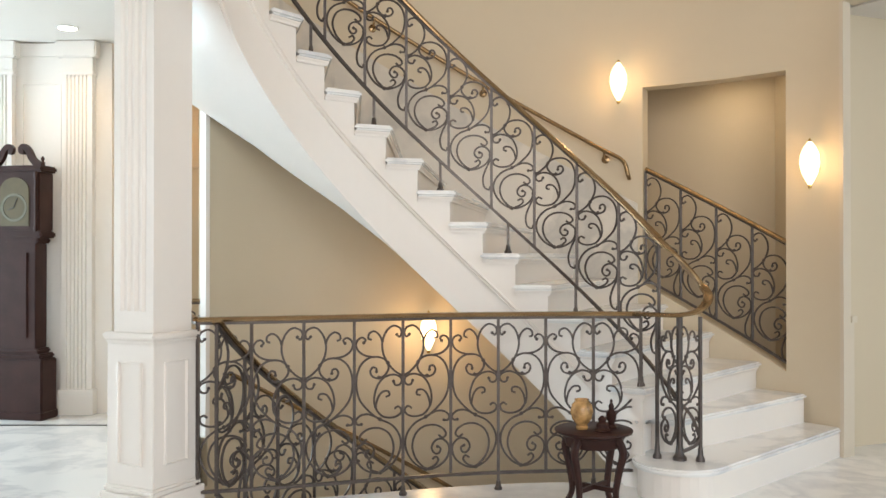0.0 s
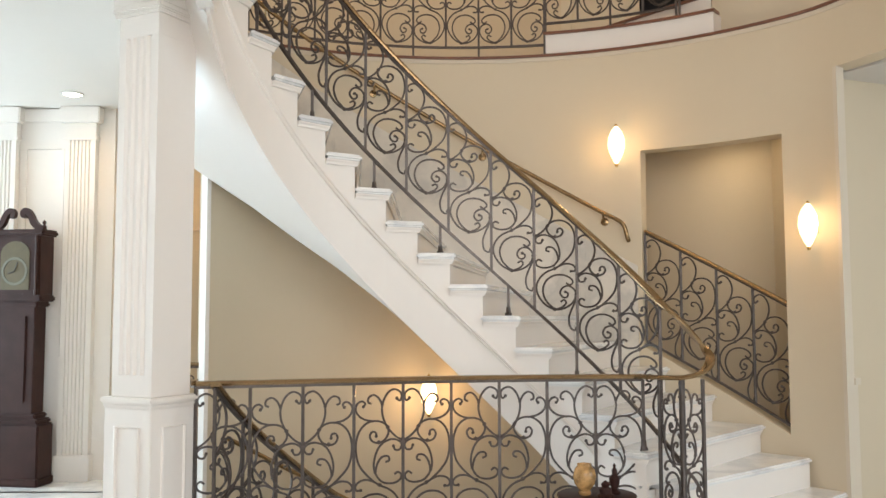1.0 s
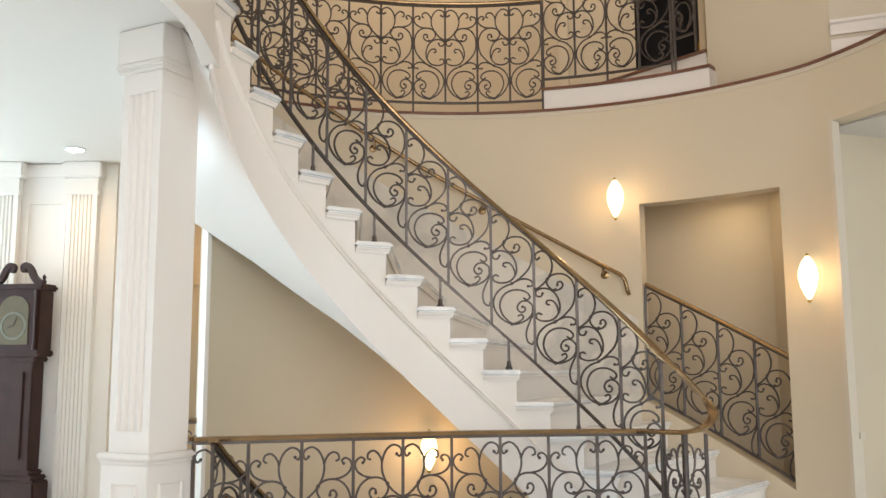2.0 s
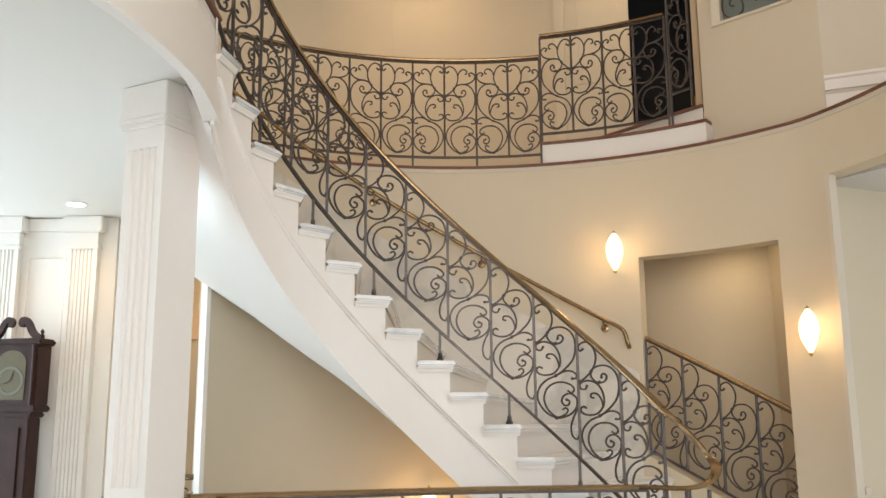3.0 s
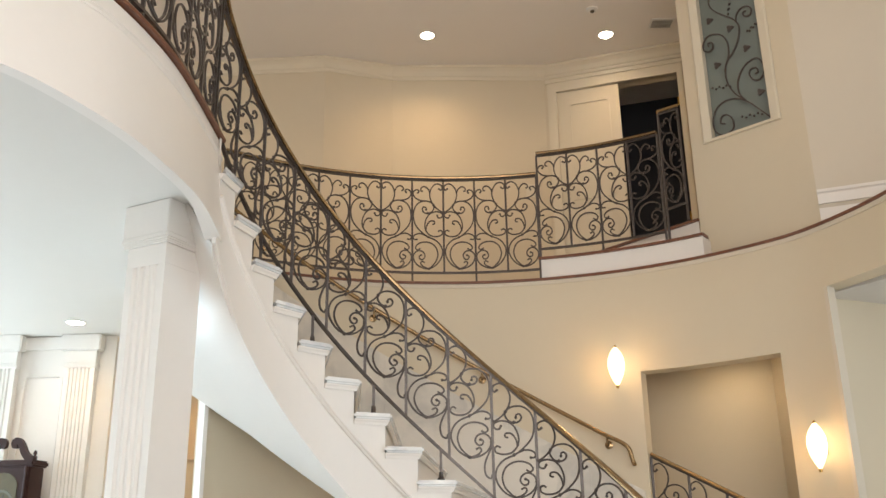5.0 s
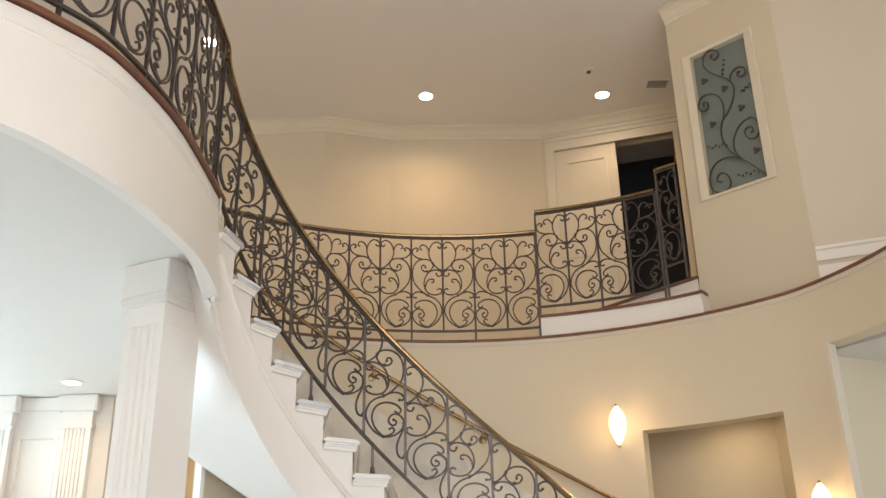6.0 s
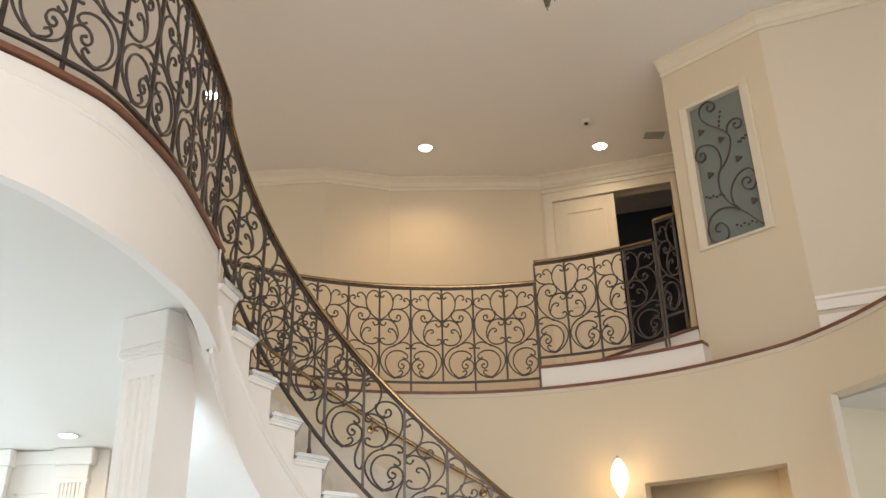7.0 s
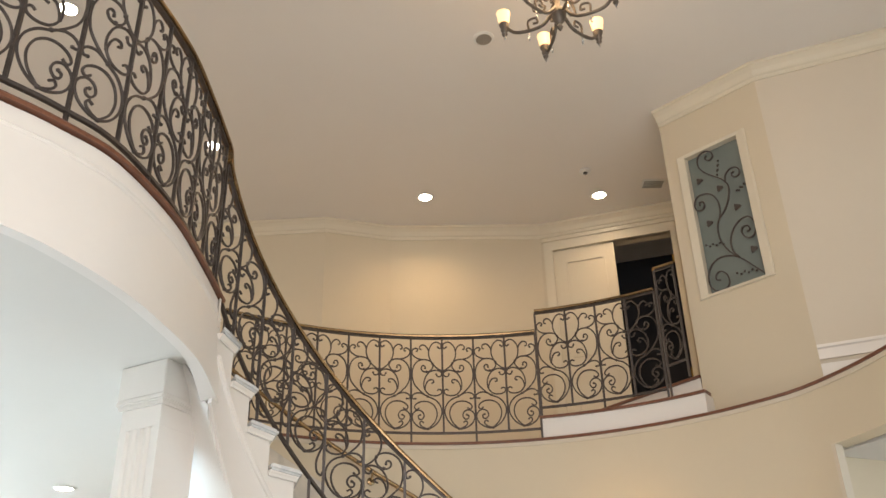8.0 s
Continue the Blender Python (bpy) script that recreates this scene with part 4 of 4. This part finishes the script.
part("casing", bm, CREAM, door, "white moulded casing")
leaf = da.lerp(db, 0.52)
bm = bmesh.new()
straight_wall(bm, da, leaf, FLOOR2, DOOR_TOP - 0.005, 0.045, -1)
leaf_ob = part("leaf", bm, CREAM, door, "white panelled door leaf")
for z0, z1 in ((FLOOR2 + 0.15, FLOOR2 + 0.75), (FLOOR2 + 0.9, DOOR_TOP - 0.16)):
    bm = bmesh.new()
    a, b = da.lerp(leaf, 0.2) + dn * 0.002, da.lerp(leaf, 0.82) + dn * 0.002
    sweep(bm, [(a.x, a.y, z0), (b.x, b.y, z0), (b.x, b.y, z1), (a.x, a.y, z1)], rect(0.03, 0.022), up=Vector((dn.x, dn.y, 0)), closed=True)
    part("panel_moulding", bm, CREAM, leaf_ob)
bm = bmesh.new()
for i in range(2):
    box(bm, (-0.008, -0.012, 0), (0.008, 0.012, 0.09), Matrix.Translation((db.x - dd.x * 0.01, db.y - dd.y * 0.01, DOOR_TOP - 0.35 - 1.2 * i)))
part("hinge", bm, GOLD, door, "brass hinge")
# room walls with the darkness of the unlit room put into their colour
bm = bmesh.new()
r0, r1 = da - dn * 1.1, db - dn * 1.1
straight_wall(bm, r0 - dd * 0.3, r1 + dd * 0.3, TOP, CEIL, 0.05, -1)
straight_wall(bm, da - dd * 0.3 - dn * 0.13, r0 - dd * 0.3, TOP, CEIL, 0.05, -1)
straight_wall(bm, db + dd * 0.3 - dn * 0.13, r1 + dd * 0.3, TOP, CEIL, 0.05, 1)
setting("wall_room_shade", bm, ROOM_SHADE, "near-black walls standing in for the unlit room behind the gallery door", "wall")

plate = thing("wall_plate", (0.93, 8.35, 4.62), "small cream cover plate on the gallery wall", "wall plate")
part("plate", bevelled_box((0.86, 8.352, 4.56), (1.0, 8.364, 4.70), None, 0.003), CREAM, plate)

# ---- glazed panel with iron vine ----
window = tagged(new("window_1"), "tall frosted glass panel with wrought iron vine in a white frame", "window", kind="structure")
wd = (wb - wa).normalized()
wn = Vector((wd.y, -wd.x))
WW = (wb - wa).length
WH = WZ1 - WZ0


def on_window(u, v, out=0.0):
    p = wa + wd * (WW * u) + wn * out
    return Vector((p.x, p.y, WZ0 + WH * v))


bm = bmesh.new()
sweep(bm, [on_window(0, 0, 0.004), on_window(1, 0, 0.004), on_window(1, 1, 0.004), on_window(0, 1, 0.004)], [(-0.004, -0.05), (0.075, -0.05), (0.075, 0.012), (0.06, 0.018), (-0.004, 0.006)], up=Vector((wn.x, wn.y, 0)), closed=True)
part("window_frame", bm, CREAM, window, "white moulded frame")
bm = bmesh.new()
a, b = wa - wn * 0.05, wb - wn * 0.05
straight_wall(bm, a, b, WZ0 - 0.01, WZ1 + 0.01, 0.012, -1)
part("pane", bm, FROST, window, "grey-green frosted glass pane")
VINES = [
    [(1, 0.008), (0.86, 0.071), (0.69, 0.148), (0.51, 0.199), (0.31, 0.215), (0.15, 0.189), (0.06, 0.128), (0.06, 0.057), (0.14, 0.011), (0.27, 0.001), (0.38, 0.025), (0.38, 0.084), (0.29, 0.123), (0.2, 0.118), (0.18, 0.082), (0.25, 0.068)],
    [(0.61, 0.179), (0.48, 0.238), (0.38, 0.317), (0.36, 0.402), (0.41, 0.468), (0.52, 0.508), (0.61, 0.559), (0.67, 0.619), (0.68, 0.679), (0.6, 0.733), (0.46, 0.783), (0.32, 0.834), (0.23, 0.891), (0.23, 0.946), (0.28, 0.977), (0.4, 0.985), (0.5, 0.958), (0.51, 0.924), (0.43, 0.909), (0.37, 0.933), (0.4, 0.952)],
    [(0.63, 0.176), (0.55, 0.226), (0.54, 0.298), (0.61, 0.361), (0.73, 0.405), (0.89, 0.416), (0.98, 0.372), (0.99, 0.318), (0.92, 0.275), (0.81, 0.281), (0.75, 0.325), (0.78, 0.356), (0.87, 0.354), (0.89, 0.325), (0.84, 0.318)],
    [(0.42, 0.467), (0.46, 0.53), (0.45, 0.602), (0.37, 0.658), (0.24, 0.685), (0.11, 0.684), (0.04, 0.642), (0.05, 0.598), (0.13, 0.58), (0.2, 0.596), (0.2, 0.631), (0.13, 0.638), (0.13, 0.616)],
    [(0.64, 0.705), (0.67, 0.755), (0.75, 0.782), (0.85, 0.781), (0.92, 0.752), (0.89, 0.716), (0.8, 0.719), (0.78, 0.748), (0.83, 0.754)],
]
for vine in VINES:
    bm = bmesh.new()
    sweep(bm, [on_window(p.x, p.y, 0.0) for p in smooth_path([(u, v, 0) for u, v in vine], 6)], rect(0.0105, 0.010), up=Vector((wn.x, wn.y, 0)))
    part("vine", bm, IRON, window, "wrought iron vine scroll")
for u, v in ((0.2, 0.789), (0.53, 0.679), (0.24, 0.468), (0.76, 0.504), (0.89, 0.19)):
    bm = bmesh.new()
    pts = [on_window(u + 0.055 * math.cos(a) * (1 + 0.3 * math.cos(3 * a)), v + 0.02 * math.sin(a) * (1 + 0.3 * math.cos(3 * a)), 0.0) for a in np.linspace(0, 2 * math.pi, 13)[:-1]]
    f = bm.faces.new([bm.verts.new(p) for p in pts])
    ex = bmesh.ops.extrude_face_region(bm, geom=[f])
    for e in ex["geom"]:
        if isinstance(e, bmesh.types.BMVert):
            e.co += Vector((wn.x, wn.y, 0)) * 0.008
    part("leaf", bm, IRON, window, "small iron leaf")
for (u0, v0), (u1, v1) in (((0.59, 0.871), (0.53, 0.788)), ((0.81, 0.61), (0.98, 0.642)), ((0.11, 0.325), (0.41, 0.302)), ((0.54, 0.071), (0.86, 0.056))):
    for j in range(6):
        bm = bmesh.new()
        c = on_window(u0 + (u1 - u0) * j / 5, v0 + (v1 - v0) * j / 5 + 0.006 * (-1) ** j, 0.0)
        ball = bmesh.ops.create_icosphere(bm, subdivisions=1, radius=0.011)
        for w in ball["verts"]:
            w.co += c
        part("bud", bm, IRON, window)

# ---- clock ----
clock = thing("longcase_clock", (-3.24, 6.93, 0), "dark mahogany longcase clock with arched hood standing against the wall", "clock")
KM = Matrix.Translation((-3.238, 6.95, 0)) @ Matrix.Rotation(radians(-9), 4, "Z")


def clock_box(w, d, z0, z1, bevel=0.006):
    return bevelled_box((-w, -d, z0), (w, d, z1), KM, bevel)


part("base", clock_box(0.235, 0.10, 0.0, 0.46, 0.01), DARKWOOD, clock)
part("foot_moulding", clock_box(0.245, 0.11, 0.0, 0.07, 0.012), DARKWOOD, clock)
part("waist_moulding", clock_box(0.222, 0.094, 0.46, 0.50, 0.012), DARKWOOD, clock)
part("waist_moulding", clock_box(0.195, 0.084, 0.50, 0.54, 0.012), DARKWOOD, clock)
part("waist", clock_box(0.165, 0.074, 0.54, 1.34), DARKWOOD, clock)
bm = bevelled_box((-0.10, -0.086, 0.62), (0.10, -0.072, 1.27), KM, 0.006)
part("trunk_door", bm, DARKWOOD, clock, "arched trunk door")
part("hood_moulding", clock_box(0.19, 0.086, 1.34, 1.38, 0.01), DARKWOOD, clock)
part("hood_moulding", clock_box(0.225, 0.10, 1.38, 1.43, 0.012), DARKWOOD, clock)
part("hood", clock_box(0.205, 0.09, 1.43, 1.88), DARKWOOD, clock)
part("cornice", clock_box(0.235, 0.104, 1.88, 1.93, 0.014), DARKWOOD, clock)
bm = bmesh.new()
pts = [(-0.12, 1.47), (0.12, 1.47), (0.12, 1.74)] + [(0.12 * math.cos(a), 1.74 + 0.10 * math.sin(a)) for a in np.linspace(0.2, math.pi - 0.2, 9)] + [(-0.12, 1.74)]
front_f = bm.faces.new([bm.verts.new(KM @ Vector((x, -0.095, z))) for x, z in pts])
ex = bmesh.ops.extrude_face_region(bm, geom=[front_f])
for e in ex["geom"]:
    if isinstance(e, bmesh.types.BMVert):
        e.co += KM.to_3x3() @ Vector((0, 0.01, 0))
face_ob = part("dial", bm, DIAL, clock, "silvered arched clock dial")
bm = bmesh.new()
circle = [KM @ Vector((0.098 * math.cos(a), -0.097, 1.61 + 0.098 * math.sin(a))) for a in np.linspace(0, 2 * math.pi, 25)[:-1]]
sweep(bm, circle, rect(0.018, 0.004), up=KM.to_3x3() @ Vector((0, -1, 0)), closed=True)
part("chapter_ring", bm, RING, face_ob)
for a, l in ((70, 0.075), (200, 0.055)):
    bm = bmesh.new()
    sweep(bm, [KM @ Vector((0, -0.100, 1.61)), KM @ Vector((l * math.cos(radians(a)), -0.100, 1.61 + l * math.sin(radians(a))))], rect(0.006, 0.003), up=KM.to_3x3() @ Vector((0, -1, 0)))
    part("clock_hand", bm, INLAY, face_ob)
for s in (-1, 1):
    bm = bmesh.new()
    neck = [KM @ Vector((x * s, -0.065, z)) for x, z in ((0.215, 1.93), (0.17, 1.945), (0.13, 1.985), (0.10, 2.045), (0.065, 2.075), (0.04, 2.06), (0.045, 2.035), (0.065, 2.035))]
    sweep(bm, smooth_path(neck, 5), rect(0.05, 0.045), up=KM.to_3x3() @ Vector((0, -1, 0)), taper=lambda t: 1.0 - 0.3 * t)
    part("swan_neck", bm, DARKWOOD, clock, "curved swan-neck pediment", smooth=True)
    bm = bmesh.new()
    turned(bm, [(0.013, 1.43), (0.016, 1.45), (0.011, 1.48), (0.013, 1.65), (0.011, 1.82), (0.016, 1.86), (0.013, 1.88)], 10, KM @ Matrix.Translation((0.18 * s, -0.098, 0)))
    part("hood_pillar", bm, DARKWOOD, clock, "turned hood pillar", smooth=True)
    bm = bmesh.new()
    turned(bm, [(0.016, 1.93), (0.018, 1.95), (0.008, 1.96), (0.016, 1.98), (0.003, 2.0)], 10, KM @ Matrix.Translation((0.215 * s, -0.065, 0)))
    part("finial", bm, DARKWOOD, clock, smooth=True)

# ---- pilasters and panels of the lower room ----


def pilaster(x, w=0.24):
    ob = thing("pilaster", (x, LRY, 0), "white fluted wall pilaster with moulded capital", "pilaster", "fluted pilasters")
    h, y1 = w / 2, LRY - 0.002
    part("plinth", bevelled_box((x - h - 0.02, LRY - 0.10, 0), (x + h + 0.02, y1, 0.20), None, 0.006), WHITE, ob)
    o = [(x + h, y1), (x - h, y1), (x - h, LRY - 0.07)]
    n = 6
    for i in range(n):
        a = x - h + 0.03 + (w - 0.06) * i / n + 0.007
        b = x - h + 0.03 + (w - 0.06) * (i + 1) / n - 0.007
        o += [(a + (b - a) * s / 4, LRY - 0.07 + 0.014 * math.sin(math.pi * s / 4)) for s in range(5)]
    o.append((x + h, LRY - 0.07))
    part("shaft", prism(o, 0.20, 2.66), WHITE, ob)
    part("capital", bevelled_box((x - h - 0.015, LRY - 0.085, 2.66), (x + h + 0.015, y1, 2.70), None, 0.008), WHITE, ob)
    part("capital", bevelled_box((x - h - 0.04, LRY - 0.11, 2.80), (x + h + 0.04, y1, LOW_CEIL - 0.002), None, 0.01), WHITE, ob)
    part("capital", bevelled_box((x - h - 0.005, LRY - 0.075, 2.70), (x + h + 0.005, y1, 2.80), None, 0.003), WHITE, ob)


for x in (-2.87, -3.50):
    pilaster(x)
for n, (x0, x1) in enumerate(((-3.33, -3.03), (-4.6, -3.75))):
    bm = bmesh.new()
    sweep(bm, [(x0, LRY - 0.008, 0.95), (x1, LRY - 0.008, 0.95), (x1, LRY - 0.008, 2.60), (x0, LRY - 0.008, 2.60)], rect(0.03, 0.018), up=Vector((0, -1, 0)), closed=True)
    setting("trim_wall_panel_%d" % (n + 1), bm, WHITE, "white raised panel moulding on the wall", "trim")
bm = bmesh.new()
sweep(bm, [(-7, LRY - 0.012, 2.87), (-2.75, LRY - 0.012, 2.87)], rect(0.024, 0.10))
setting("trim_lower_cornice", bm, WHITE, "white cornice of the lower room", "trim")
bm = bmesh.new()
box(bm, (-7, 6.62, 0.001), (-2.0, 6.66, 0.004))
setting("trim_floor_inlay", bm, INLAY, "dark stone inlay line in the floor", "trim")
bm = bmesh.new()
box(bm, (2.75, 6.5, 0.001), (4.9, 6.53, 0.004))
setting("trim_floor_inlay_hall", bm, INLAY, "dark stone inlay line in the hall floor", "trim")

# passage door, seen beside the column
door2 = tagged(new("door_2"), "cream panelled door in the back passage", "door", kind="structure")
bm = bmesh.new()
box(bm, (-2.5, 8.255, 0), (-1.72, 8.298, 2.02))
part("leaf", bm, BEIGE, door2)
bm = bmesh.new()
sweep(bm, [(-2.55, 8.27, 0), (-2.55, 8.27, 2.07), (-1.67, 8.27, 2.07), (-1.67, 8.27, 0)], rect(0.09, 0.04), up=Vector((0, -1, 0)))
part("casing", bm, BEIGE, door2)

# hall door
door3 = tagged(new("door_3"), "closed white door at the end of the side hall", "door", kind="structure")
bm = bmesh.new()
box(bm, (2.9, 6.90, 0), (3.9, 6.93, 1.96))
part("leaf", bm, WHITE, door3)
bm = bmesh.new()
box(bm, (2.82, 6.86, 1.985), (4.0, 6.95, 2.09))
box(bm, (2.80, 6.85, 2.09), (4.02, 6.95, 2.13))
part("casing", bm, WHITE, door3, "white moulded casing head")
for x0, x1 in ((3.02, 3.36), (3.46, 3.8)):
    bm = bmesh.new()
    sweep(bm, [(x0, 6.898, 0.2), (x1, 6.898, 0.2), (x1, 6.898, 1.8), (x0, 6.898, 1.8)], rect(0.03, 0.016), up=Vector((0, -1, 0)), closed=True)
    part("panel_moulding", bm, WHITE, door3)

# ---- small table with ornaments ----
TX, TY, TZ = 0.735, 4.42, 0.405
table = thing("side_table", (TX, TY, 0), "small round dark mahogany stand with curved legs beside the balustrade", "table")
bm = bmesh.new()
turned(bm, [(0.155, TZ - 0.03), (0.178, TZ - 0.022), (0.190, TZ - 0.012), (0.190, TZ - 0.004), (0.182, TZ), (0.0005, TZ)], 32, Matrix.Translation((TX, TY, 0)))
part("tabletop", bm, DARKWOOD, table, smooth=True)
bm = bmesh.new()
turned(bm, [(0.13, TZ - 0.085), (0.14, TZ - 0.07), (0.145, TZ - 0.03)], 24, Matrix.Translation((TX, TY, 0)))
part("apron", bm, DARKWOOD, table, smooth=True)
for i in range(4):
    a = radians(48 + 90 * i)
    d = Vector((math.cos(a), math.sin(a), 0))
    o = Vector((TX, TY, 0))
    bm = bmesh.new()
    pts = smooth_path([o + d * 0.135 + Vector((0, 0, TZ - 0.04)), o + d * 0.165 + Vector((0, 0, TZ - 0.10)), o + d * 0.140 + Vector((0, 0, 0.2)), o + d * 0.125 + Vector((0, 0, 0.09)), o + d * 0.16 + Vector((0, 0, 0.012))], 5)
    sweep(bm, pts, ring_profile(0.02, 8), up=d.cross(Vector((0, 0, 1))), taper=lambda t: 1.15 - 0.5 * t if t < 0.85 else 0.75)
    part("leg", bm, DARKWOOD, table, smooth=True)
    bm = bmesh.new()
    sweep(bm, [o + Vector((0, 0, 0.12)), o + d * 0.13 + Vector((0, 0, 0.12))], rect(0.016, 0.022))
    part("stretcher", bm, DARKWOOD, table)
vase = thing("glass_vase", (TX - 0.06, TY - 0.02, TZ), "small round amber marbled glass vase on the stand", "vase")
bm = bmesh.new()
turned(bm, [(0.028, 0), (0.032, 0.012), (0.026, 0.02), (0.048, 0.05), (0.056, 0.085), (0.048, 0.12), (0.034, 0.135), (0.036, 0.145), (0.030, 0.145), (0.03, 0.135)], 20, Matrix.Translation((TX - 0.06, TY - 0.02, TZ)))
part("body", bm, AMBER, vase, smooth=True)
fig = Matrix.Translation((TX + 0.085, TY - 0.01, TZ))
bm = bmesh.new()
turned(bm, [(0.026, 0), (0.028, 0.01), (0.014, 0.02), (0.024, 0.05), (0.026, 0.075), (0.012, 0.095), (0.014, 0.11), (0.006, 0.125), (0.008, 0.135), (0.002, 0.145)], 14, fig)
tagged(link_mesh("ornament", bm, DARKWOOD, True), "dark bronze ornament on the stand", "ornament", "dark ornaments")
bm = bmesh.new()
turned(bm, [(0.04, 0), (0.045, 0.006), (0.03, 0.015), (0.03, 0.035), (0.018, 0.045), (0.022, 0.06), (0.004, 0.075)], 14, Matrix.Translation((TX + 0.03, TY - 0.075, TZ)))
tagged(link_mesh("ornament", bm, DARKWOOD, True), "low dark bronze ornament on the stand", "ornament", "dark ornaments")

# panes of the window openings
for n, (lo, hi) in enumerate((((-2.2, -3.12, 0.5), (3.4, -3.1, 4.7)), ((-7.12, 2.7, 0.3), (-7.1, 7.3, 2.7)), ((-7.12, 2.7, 3.8), (-7.1, 7.3, 5.3)), ((5.1, 0.9, 0.3), (5.12, 3.5, 2.7)))):
    bm = bmesh.new()
    box(bm, lo, hi)
    w = setting("window_%d" % (n + 2), bm, GLASS, "bright window of the entrance hall", "window")
    w.visible_shadow = False
